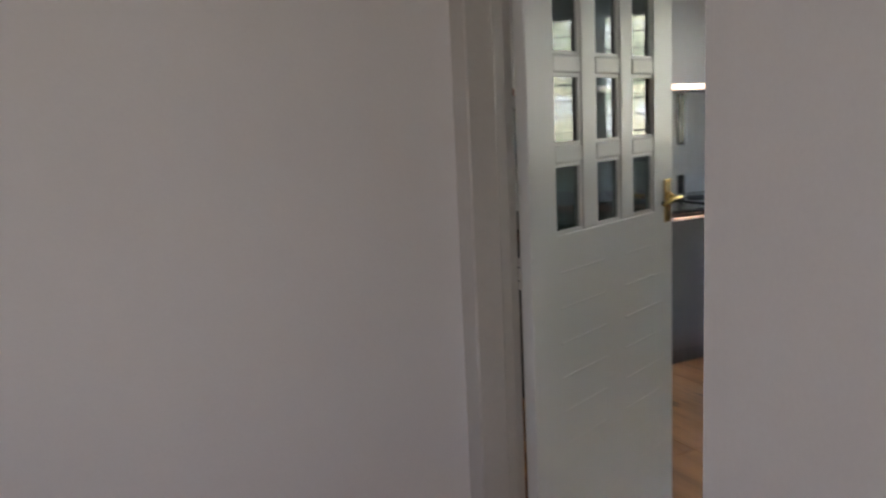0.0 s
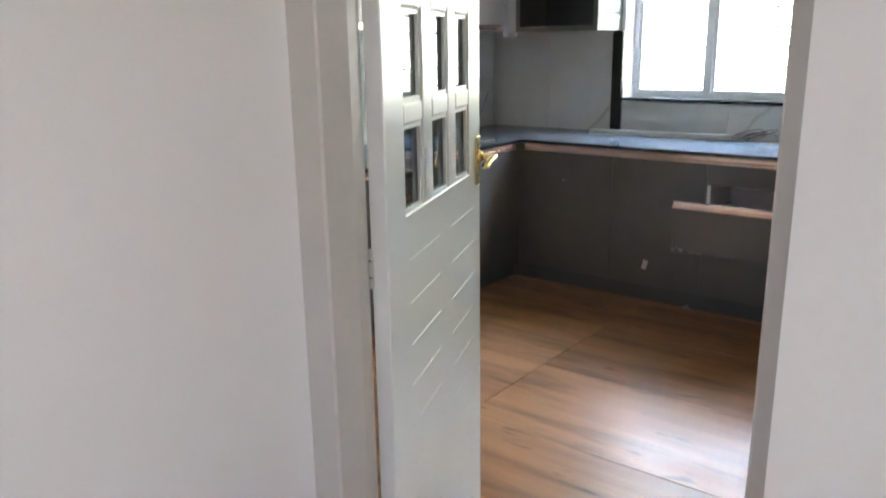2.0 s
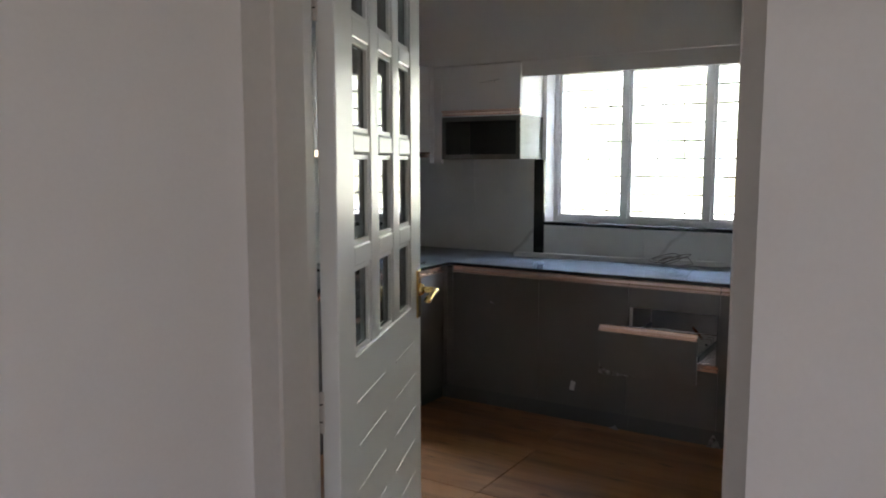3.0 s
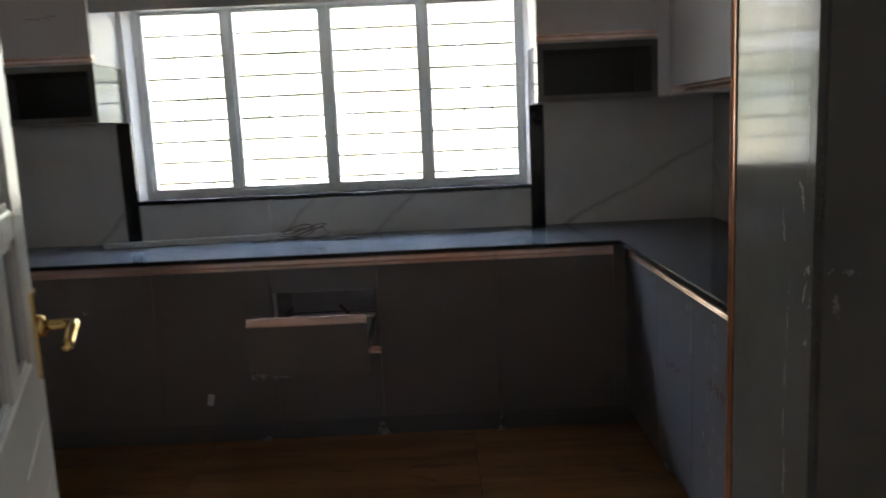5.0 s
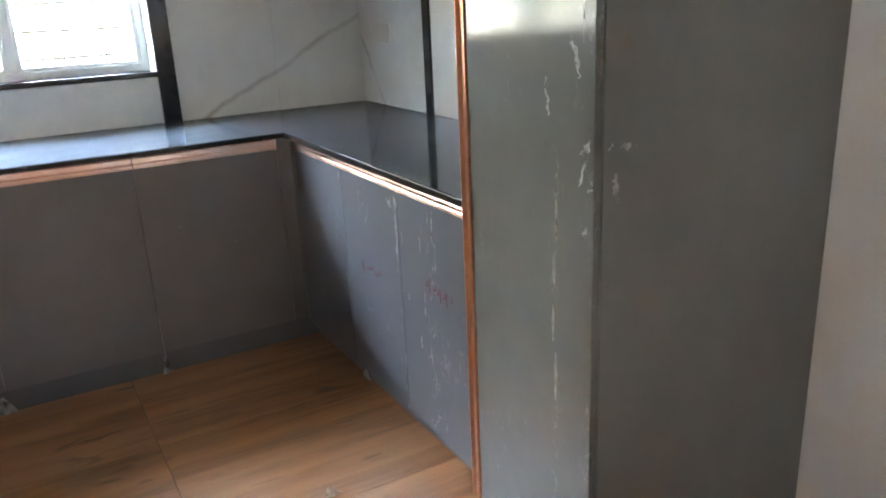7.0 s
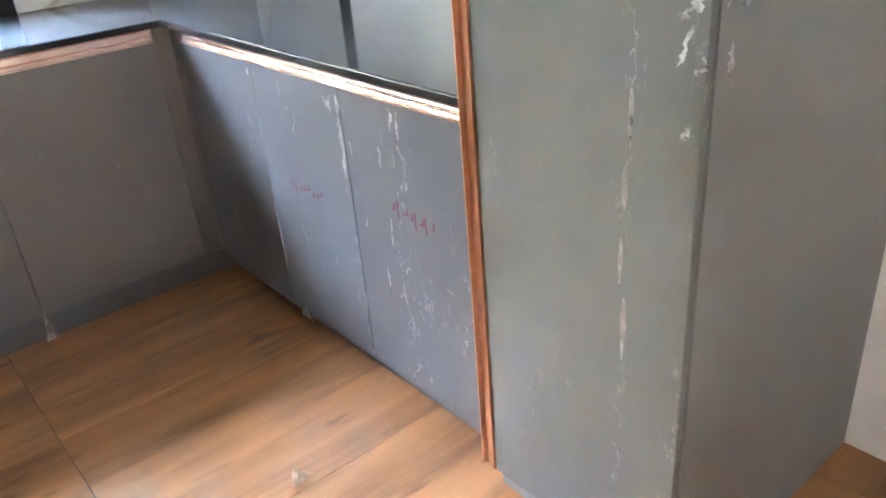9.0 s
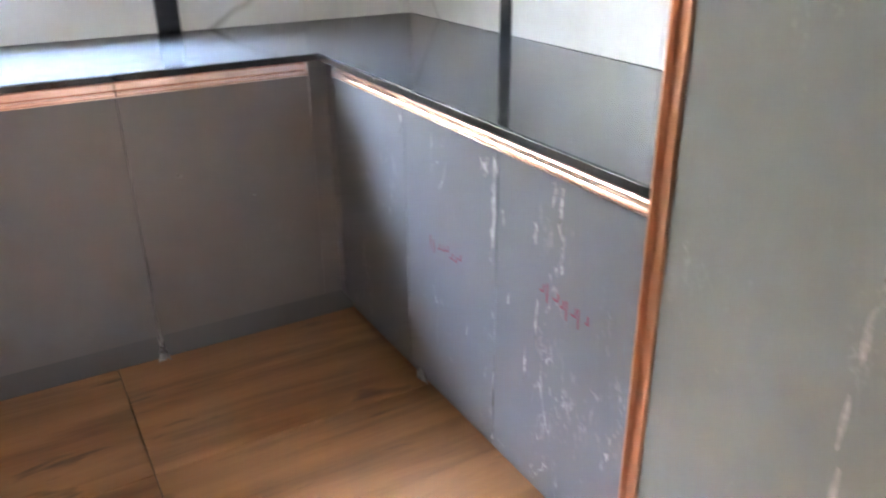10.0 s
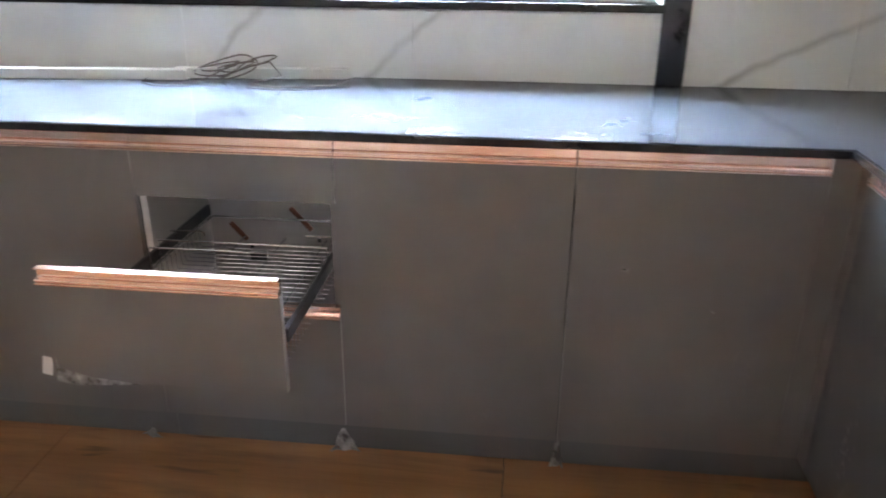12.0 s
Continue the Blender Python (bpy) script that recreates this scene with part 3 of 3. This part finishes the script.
def plinth(label, axis, cuts, lo, hi):
    """A run of plinth boards butted end to end along axis, from lo to hi across it."""
    run = thing("plinth", label, "plinth")
    for a, b in zip(cuts, cuts[1:]):
        span = (lo, hi, a + 0.0006, b - 0.0006, 0.001, 0.091) if axis == "y" else (a + 0.0006, b - 0.0006, lo, hi, 0.001, 0.091)
        part("board", boxed(span), PLINTH, run)
    return run


plinth("grey plinth board under the window cabinets", "y", (0.43, 1.072, 2.088, 3.30), 4.04, 4.055)
plinth("grey plinth board under the filmed cabinets", "x", (2.60, 3.50, 4.04), 0.415, 0.43)
plinth("grey plinth board under the cabinets", "x", (1.40, 2.42, 4.04), 3.30, 3.315)


def build_worktop():
    pts = [(2.603, Y_RIGHT), (2.603, 0.52), (3.97, 0.52), (3.97, 3.21), (1.38, 3.21), (1.38, Y_LEFT), (X_WIN, Y_LEFT), (X_WIN, Y_RIGHT)]
    bm = extruded(pts, TOP - SLAB, TOP, "z")
    bmesh.ops.bevel(bm, geom=[e for e in bm.edges if abs(e.verts[0].co.z - e.verts[1].co.z) < 1e-5], offset=0.0025, segments=2, affect="EDGES")
    top = thing("worktop", "dark grey polished granite worktop running round three sides", "worktop")
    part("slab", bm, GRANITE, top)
    for span in ((2.604, 3.966, 0.5195, 0.5225), (3.9675, 3.9705, 0.5235, 3.2065), (1.381, 3.966, 3.2075, 3.2105)):
        part("front_edge", boxed((*span, TOP - SLAB + 0.0005, TOP - 0.0025), bevel=0.0008), BLACK_STRIP, top, "black polished front edge")
    return top


build_worktop()


# ---------------------------------------------------------------- tall cabinet
def tall_unit():
    w, d, h = 0.456, 0.688, 2.40
    unit = thing("tall_cabinet", "tall grey cabinet with scuffed glossy film and brown copper rail", "cabinet", pose(2.598, 0.557, 0, 0, 0, 180))
    part("body", boxed((0.002, w - 0.020, 0.02, d - 0.002, 0.10, h)), CARCASS, unit)
    part("side_panel", boxed((w - 0.018, w, 0.0215, d, 0.0, h), bevel=0.001), GREY_SATIN, unit, "grey laminate end panel")
    part("plinth", boxed((0.0, w - 0.02, 0.055, 0.07, 0.0, 0.10)), PLINTH, unit)
    part("door", boxed((0.040, w, 0, 0.018, 0.102, h), bevel=0.002), GREY_GLOSS, unit, "grey door under glossy film")
    rail = extruded([(0.002, 0.016), (0.002, -0.003), (0.006, -0.004), (0.009, 0.006), (0.026, 0.006), (0.030, -0.004), (0.0385, -0.004), (0.0385, 0.016)], 0.102, h, "z")
    part("handle_rail", rail, COPPER_DULL, unit, "brown copper vertical handle rail")
    return unit


tall_unit()


# ---------------------------------------------------------------- wall cabinets
def niche_unit(w, m):
    """Open dark niche below, white door above; local x along the wall, front at y = 0."""
    unit = thing("wall_cabinet", "white wall cabinet above an open dark grey niche", "cabinet", m, "wall cabinets")
    t, d, z0, z1, z2 = 0.03, 0.33, 1.505, 1.775, 2.095
    for name, span in (("niche_side", (0, t, 0, d, z0, z1)), ("niche_side", (w - t, w, 0, d, z0, z1)), ("niche_bottom", (t, w - t, 0, d, z0, z0 + t)), ("niche_top", (t, w - t, 0, d, z1 - t, z1))):
        part(name, boxed(span, bevel=0.001), GREY_GLOSS, unit, "dark grey glossy board")
    part("edge_band", boxed((0, w, -0.002, 0.004, z0 - 0.003, z0 - 0.0003)), PVC, unit, "pale edge band")
    part("niche_back", boxed((t, w - t, d - 0.012, d, z0 + t, z1 - t)), NICHE, unit, "dark glossy back board")
    part("body", boxed((0.0, w, 0.02, d, z1 + 0.001, z2)), WHITE_GLOSS, unit)
    door = part("door", boxed((0.0015, w - 0.0015, 0, 0.018, 1.818, z2 - 0.002), bevel=0.0015), WHITE_GLOSS, unit)
    part("handle_rail", profile_strip(w, 1.7755, True), COPPER, door, "rose copper handle rail")
    part("pencil_mark", boxed((w * 0.5, w * 0.58, -0.0006, 0, 1.985, 1.988), (w * 0.60, w * 0.604, -0.0006, 0, 1.975, 1.999), (w * 0.62, w * 0.66, -0.0006, 0, 1.99, 1.9925), (w * 0.68, w * 0.684, -0.0006, 0, 1.977, 2.003), (w * 0.70, w * 0.74, -0.0006, 0, 1.996, 1.999)), PENCIL, door, "pencil scribble")
    return unit


niche_unit(0.57, pose(4.30, 0.825, 0, 0, 0, -90))
niche_unit(0.57, pose(4.30, 3.470, 0, 0, 0, -90))


def upper_unit(w, m):
    unit = thing("wall_cabinet", "glossy white wall cabinet with rose copper bottom rail", "cabinet", m, "wall cabinets")
    part("body", boxed((0.001, w - 0.001, 0.02, 0.33, 1.512, 2.095)), WHITE_GLOSS, unit)
    door = part("door", boxed((0.0015, w - 0.0015, 0, 0.018, 1.552, 2.093), bevel=0.0015), WHITE_GLOSS, unit)
    part("handle_rail", profile_strip(w, 1.5085, True), COPPER, door, "rose copper handle rail")
    return unit


for a, b in ((4.247, 3.46), (3.46, 2.615)):
    upper_unit(a - b, pose(a, 0.20, 0, 0, 0, 180))
for a, b in ((3.46, 4.247), (2.62, 3.46), (1.78, 2.62)):
    upper_unit(b - a, pose(a, 3.53, 0, 0, 0, 0))
single("corner_filler", extruded([(4.25, 0.20), (4.30, 0.20), (4.30, 0.254), (4.318, 0.254), (4.318, 0.182), (4.25, 0.182)], 1.512, 2.095, "z"), WHITE_GLOSS, "white filler strip between wall cabinets", "filler")
single("corner_filler", extruded([(4.25, 3.53), (4.30, 3.53), (4.30, 3.472), (4.318, 3.472), (4.318, 3.548), (4.25, 3.548)], 1.48, 2.095, "z"), WHITE_GLOSS, "white filler strip between wall cabinets", "filler")

# ---------------------------------------------------------------- splashback
MARBLE_BACK = marble("marble_tile_back", 1, [(0.655, 1.9, 0.034), (1.67, 1.14, 0.024), (2.14, 0.87, 0.022), (3.10, 0.95, 0.026)])
MARBLE_SIDE = marble("marble_tile_side", 0, [(4.38, -0.75, 0.02), (3.05, 1.2, 0.02)])


def slab(parent, x0, x1, y0, y1, z0, z1, material):
    return part("tile", boxed((x0, x1, y0, y1, z0, z1), bevel=0.001), material, parent)


back_tiles = structure("splashback_1", boxed((4.624, 4.628, Y_RIGHT, Y_LEFT, TOP + 0.001, 1.07)), PVC, "white marble-look wall tiles with grey veins", "splashback")
for y0, y1, z1 in ((Y_RIGHT + 0.012, 0.31, 1.50), (0.311, 0.756, 1.50), (0.832, 1.52, 1.073), (1.521, 2.20, 1.073), (2.201, 2.873, 1.073), (2.946, 3.40, 1.50), (3.401, Y_LEFT - 0.012, 1.50)):
    slab(back_tiles, 4.612, 4.623, y0, y1, TOP + 0.001, z1, MARBLE_BACK)
side_tiles = structure("splashback_2", boxed((2.605, 4.61, Y_RIGHT + 0.001, Y_RIGHT + 0.004, TOP + 0.001, 1.50)), PVC, "white marble-look wall tiles on the side wall", "splashback")
for x0, x1 in ((2.606, 3.27), (3.271, 3.924), (3.982, 4.61)):
    slab(side_tiles, x0, x1, Y_RIGHT + 0.004, Y_RIGHT + 0.012, TOP + 0.001, 1.505, MARBLE_SIDE)
left_tiles = structure("splashback_3", boxed((1.40, 4.61, Y_LEFT - 0.004, Y_LEFT - 0.001, TOP + 0.001, 1.48)), PVC, "white marble-look wall tiles on the side wall", "splashback")
for x0, x1 in ((1.40, 2.16), (2.161, 2.93), (2.931, 3.70), (3.701, 4.61)):
    slab(left_tiles, x0, x1, Y_LEFT - 0.012, Y_LEFT - 0.004, TOP + 0.001, 1.505, MARBLE_SIDE)
for y0, y1 in ((0.757, 0.831), (2.874, 2.945)):
    structure("trim", boxed((4.600, 4.622, y0, y1, TOP + 0.001, 1.504), bevel=0.002), BLACK_STRIP, "black polished stone strip on the tiled wall", "trim")
structure("trim", boxed((3.925, 3.981, Y_RIGHT + 0.004, Y_RIGHT + 0.02, TOP + 0.001, 1.505), bevel=0.002), BLACK_STRIP, "black polished stone strip on the tiled wall", "trim")

structure("trim", boxed((3.545, 3.60, Y_LEFT - 0.02, Y_LEFT - 0.012, TOP + 0.001, 1.505), bevel=0.002), BLACK_STRIP, "black polished stone strip on the tiled wall", "trim")


def switch_plate(m, w, h):
    plate = thing("switch_plate", "white plastic switch plate on the marble-look tiles", "switch", m, "switch plates")
    part("frame", boxed((0, w, -0.012, -0.0005, 0, h), bevel=0.003), PVC, plate)
    n = 6
    for k in range(n):
        a = 0.02 + k * (w - 0.04) / n
        part("rocker", boxed((a + 0.001, a + (w - 0.04) / n - 0.001, -0.0155, -0.0122, h * 0.24, h * 0.76), bevel=0.001), PVC, plate)
    return plate


switch_plate(pose(4.525, Y_RIGHT + 0.0125, 1.165, 0, 0, 180), 0.24, 0.08)
switch_plate(pose(4.355, Y_LEFT - 0.0125, 1.12, 0, 0, 0), 0.235, 0.09)
switch_plate(pose(3.42, Y_LEFT - 0.0205, 1.00, 0, 0, 0), 0.24, 0.19)


def hob():
    ob = thing("hob", "black glass hob set into the granite worktop", "hob")
    part("glass_top", boxed((3.26, 3.86, 3.31, 3.73, TOP + 0.0005, TOP + 0.008), bevel=0.003), HOB_GLASS, ob)
    for x, y, r in ((3.42, 3.56, 0.055), (3.70, 3.56, 0.07)):
        ring = bmesh.new()
        bmesh.ops.create_cone(ring, cap_ends=True, segments=28, radius1=r, radius2=r * 0.85, depth=0.014, matrix=pose(x, y, TOP + 0.0152))
        part("burner", ring, STEEL_DARK, ob, smooth=False)
    for x in (3.50, 3.62):
        knob = bmesh.new()
        bmesh.ops.create_cone(knob, cap_ends=True, segments=18, radius1=0.019, radius2=0.016, depth=0.022, matrix=pose(x, 3.37, TOP + 0.0192))
        part("knob", knob, STEEL_DARK, ob)
    return ob


hob()

# ---------------------------------------------------------------- loose things on the worktop
def trunking(a, b, w=0.032, h=0.026):
    a, b = Vector(a), Vector(b)
    n = (b - a).length
    yaw = math.degrees(math.atan2(b.y - a.y, b.x - a.x))
    tilt = -math.degrees(math.asin((b.z - a.z) / n))
    ob = thing("cable_trunking", "white plastic cable trunking length lying on the worktop", "cable trunking", pose(a.x, a.y, a.z, 0, tilt, yaw), "trunking on the worktop")
    part("channel", extruded([(-w / 2, 0), (w / 2, 0), (w / 2, h), (w / 2 - 0.002, h), (w / 2 - 0.002, 0.002), (-w / 2 + 0.002, 0.002), (-w / 2 + 0.002, h), (-w / 2, h)], 0, n, "x"), PVC, ob)
    part("cover", extruded([(-w / 2 - 0.001, h - 0.004), (-w / 2 - 0.001, h + 0.002), (w / 2 + 0.001, h + 0.002), (w / 2 + 0.001, h - 0.004)], 0.012, n - 0.008, "x"), PVC, ob)
    return ob


trunking((4.44, 3.0, TOP + 0.001), (4.52, 2.16, TOP + 0.001))
trunking((4.545, 2.22, TOP + 0.001), (4.595, 1.70, TOP + 0.001))


def cable_coil():
    rnd = random.Random(7)
    bm = bmesh.new()
    pts = []
    for k in range(104):
        a = 2 * math.pi * k / 22
        r = 0.072 + 0.024 * math.sin(k * 0.37) + rnd.uniform(-0.003, 0.003)
        z = 0.036 + 0.024 * math.sin(a + 2.6) + 0.012 * math.sin(k * 0.21)
        pts.append((4.535 + 0.4 * r * math.cos(a) + 0.01 * math.sin(k * 0.13), 2.02 + 1.0 * r * math.sin(a) + 0.03 * math.sin(k * 0.11), TOP + max(0.006, z)))
    end = Vector(pts[-1])
    tail = [(end.x - 0.03, end.y - 0.04, TOP + 0.02), (4.44, 1.96, TOP + 0.005), (4.42, 1.88, TOP + 0.004), (4.43, 1.80, TOP + 0.004), (4.47, 1.72, TOP + 0.004), (4.53, 1.69, TOP + 0.012)]
    head = [(4.52, 2.28, TOP + 0.004), (4.46, 2.27, TOP + 0.004), (4.43, 2.22, TOP + 0.004), (4.43, 2.15, TOP + 0.004), (4.47, 2.10, TOP + 0.008)]
    tube(bm, head + pts + tail, 0.0023, 6)
    return single("cable_coil", bm, CABLE, "tangled coil of thin dark cable on the worktop", "cable", smooth=True)


cable_coil()

# ---------------------------------------------------------------- stickers, torn film, marks
single("sticker", boxed((-0.0012, -0.0004, -0.014, 0.014, -0.0275, 0.0275)), PAPER, "small white sticker on a grey cabinet front", "sticker", m=pose(F_BACK, 2.402, 0.222, 12, 0, 0))


def film_scrap(m, size, seed, where, material=FILM):
    """A crumpled scrap of torn protective film, thin and bent."""
    rnd = random.Random(seed)
    bm = bmesh.new()
    n = 5
    grid = []
    for i in range(n):
        row = []
        half = 0.12 + 0.88 * (i / (n - 1)) ** 1.3
        for j in range(n):
            u = (j / (n - 1) - 0.5) * half * size[0] + rnd.uniform(-0.08, 0.08) * size[0]
            v = (1 - i / (n - 1)) * size[1] + rnd.uniform(-0.06, 0.06) * size[1] * (0 < i < n - 1)
            row.append(bm.verts.new((u, -0.004 - rnd.uniform(0, 0.02) * (i / (n - 1)), max(0.001, v))))
        grid.append(row)
    for i in range(n - 1):
        for j in range(n - 1):
            bm.faces.new((grid[i][j], grid[i][j + 1], grid[i + 1][j + 1], grid[i + 1][j]))
    bmesh.ops.solidify(bm, geom=bm.faces[:], thickness=0.0006)
    return single("film_scrap", bm, material, "torn crumpled scrap of protective film " + where, "film scrap", "torn film scraps", m=m)


for k, (y, size) in enumerate(((1.625, (0.085, 0.065)), (1.065, (0.038, 0.10)), (2.16, (0.07, 0.022)))):
    film_scrap(pose(4.036, y, 0, 0, 0, -90), size, k, "hanging at the plinth")
film_scrap(pose(3.52, 0.434, 0, 0, 0, 180), (0.05, 0.10), 9, "hanging at the plinth")
film_scrap(pose(2.94, 0.815, 0.0, -80, 0, 30), (0.06, 0.05), 12, "lying on the floor", SCRAP)


def streak(m, length, width, seed, material=FILM, ragged=1.0, name="torn_film", label="white torn film streak on a grey cabinet front"):
    """A ragged strip of lifted film, running down a front."""
    rnd = random.Random(seed)
    bm = bmesh.new()
    n = 14
    last = None
    drift = 0.0
    for i in range(n + 1):
        drift += rnd.uniform(-0.3, 0.3) * width * ragged
        w = width * rnd.uniform(1 - 0.75 * ragged, 1.0) * (0.3 + 0.7 * math.sin(math.pi * min(1, (i + 0.4) / n)))
        z = -length * i / n
        pair = (bm.verts.new((drift - w / 2, -0.0015 - rnd.uniform(0, 0.002), z)), bm.verts.new((drift + w / 2, -0.0012 - rnd.uniform(0, 0.002), z + rnd.uniform(-0.3, 0.3) * width)))
        if last:
            bm.faces.new((last[0], last[1], pair[1], pair[0]))
        last = pair
    bmesh.ops.solidify(bm, geom=bm.faces[:], thickness=0.0005)
    return single(name, bm, material, label, "film scrap", "torn film scraps", m=m)


def scribble(m, width, height, seed, group):
    """An unreadable red note: bars of its size."""
    rnd = random.Random(seed)
    bm = bmesh.new()
    x = 0.0
    while x < width:
        w = rnd.uniform(0.008, 0.018)
        z = rnd.uniform(-0.2, 0.2) * height
        if rnd.random() < 0.5:
            box(bm, x, x + 0.0042, -0.0008, -0.0002, z - height / 2, z + height / 2)
        else:
            box(bm, x, x + w, -0.0008, -0.0002, z - 0.0021, z + 0.0021)
            box(bm, x + w - 0.0042, x + w, -0.0008, -0.0002, z + 0.0022, z + height * 0.4)
        x += w + rnd.uniform(0.003, 0.008)
    return single("marker_note", bm, RED_INK, "unreadable red marker note on a filmed cabinet front", "writing", group, m=m)


def on_right(x, z):
    return pose(x, F_RIGHT, z, 0, 0, 180)


def on_tall(x, z):
    return pose(x, 0.557, z, 0, 0, 180)


def on_end(y, z):
    return pose(2.142, y, z, 0, 0, -90)


for k, (x, z, length, width) in enumerate(((3.10, 0.80, 0.235, 0.03), (3.118, 0.795, 0.05, 0.03), (2.90, 0.805, 0.05, 0.02), (2.875, 0.80, 0.09, 0.016), (2.935, 0.55, 0.12, 0.012), (3.083, 0.29, 0.12, 0.012), (3.52, 0.80, 0.05, 0.02), (3.15, 0.79, 0.03, 0.012), (3.06, 0.70, 0.04, 0.010), (3.03, 0.52, 0.03, 0.010), (2.95, 0.71, 0.05, 0.014), (2.86, 0.66, 0.03, 0.010), (3.36, 0.79, 0.04, 0.010), (3.50, 0.42, 0.26, 0.005), (3.20, 0.36, 0.03, 0.009), (2.70, 0.33, 0.02, 0.016), (2.97, 0.42, 0.09, 0.011))):
    streak(on_right(x, z), length, width * 0.75, 20 + k)
for k, (x, z, length, width) in enumerate(((2.205, 1.27, 0.07, 0.024), (2.275, 1.20, 0.075, 0.014), (2.160, 1.09, 0.03, 0.028), (2.164, 1.055, 0.05, 0.016), (2.150, 1.02, 0.02, 0.02), (2.16, 0.93, 0.02, 0.018))):
    streak(on_tall(x, z), length, width * 0.8, 50 + k, label="pale torn film streak on the tall grey cabinet")
for k, (x, z, length, width) in enumerate(((2.170, 1.50, 0.24, 0.005), (2.246, 0.97, 0.085, 0.010), (2.252, 0.86, 0.07, 0.011), (2.256, 0.75, 0.08, 0.009), (2.248, 0.65, 0.11, 0.011))):
    streak(on_tall(x, z), length, width, 65 + k, FILM_DULL, 0.15, label="dull glue drip on the tall grey cabinet")
for k, (y, z, length, width) in enumerate(((0.519, 1.085, 0.014, 0.012), (0.487, 1.078, 0.006, 0.03), (0.457, 1.08, 0.014, 0.012), (0.508, 1.035, 0.06, 0.022))):
    streak(on_end(y, z), length, width * 0.8, 80 + k, label="pale torn film streak on the tall grey cabinet")
for k, (y, z, length, width) in enumerate(((2.926, 0.66, 0.02, 0.03), (0.95, 0.585, 0.012, 0.02), (0.75, 0.49, 0.008, 0.01))):
    streak(pose(F_BACK, y, z, 0, 0, -90), length, width, 90 + k)
scribble(on_right(3.375, 0.508), 0.14, 0.036, 3, "marker notes")
scribble(on_right(2.93, 0.567), 0.155, 0.042, 5, "marker notes")

# ---------------------------------------------------------------- floor tiles, grain along y
def floor_tiles():
    gx, gy, gap = 0.6, 1.2, 0.0025
    shared = {}
    for ix in range(-8, 3):
        x0, x1 = 2.9 + ix * gx, 2.9 + (ix + 1) * gx
        for iy in range(-2, 3):
            y0, y1 = 1.2 + iy * gy, 1.2 + (iy + 1) * gy
            a, b, c, d = max(x0, -1.80), min(x1, 4.62), max(y0, -1.2), min(y1, 3.85)
            if b - a < 0.03 or d - c < 0.03 or (b <= 0.9 and c > 1.72):
                continue
            key = (round(b - a, 3), round(d - c, 3))
            if key not in shared:
                w, h = b - a - gap, d - c - gap
                bm = boxed((-w / 2, w / 2, -h / 2, h / 2, -0.008, 0.0), bevel=0.0009)
                data = bpy.data.meshes.new("tile")
                bm.to_mesh(data)
                bm.free()
                data.materials.append(WOOD)
                shared[key] = data
            tile = new("tile", shared[key])
            tile.location = ((a + b) / 2, (c + d) / 2, 0)
            tile.parent = floor


floor_tiles()
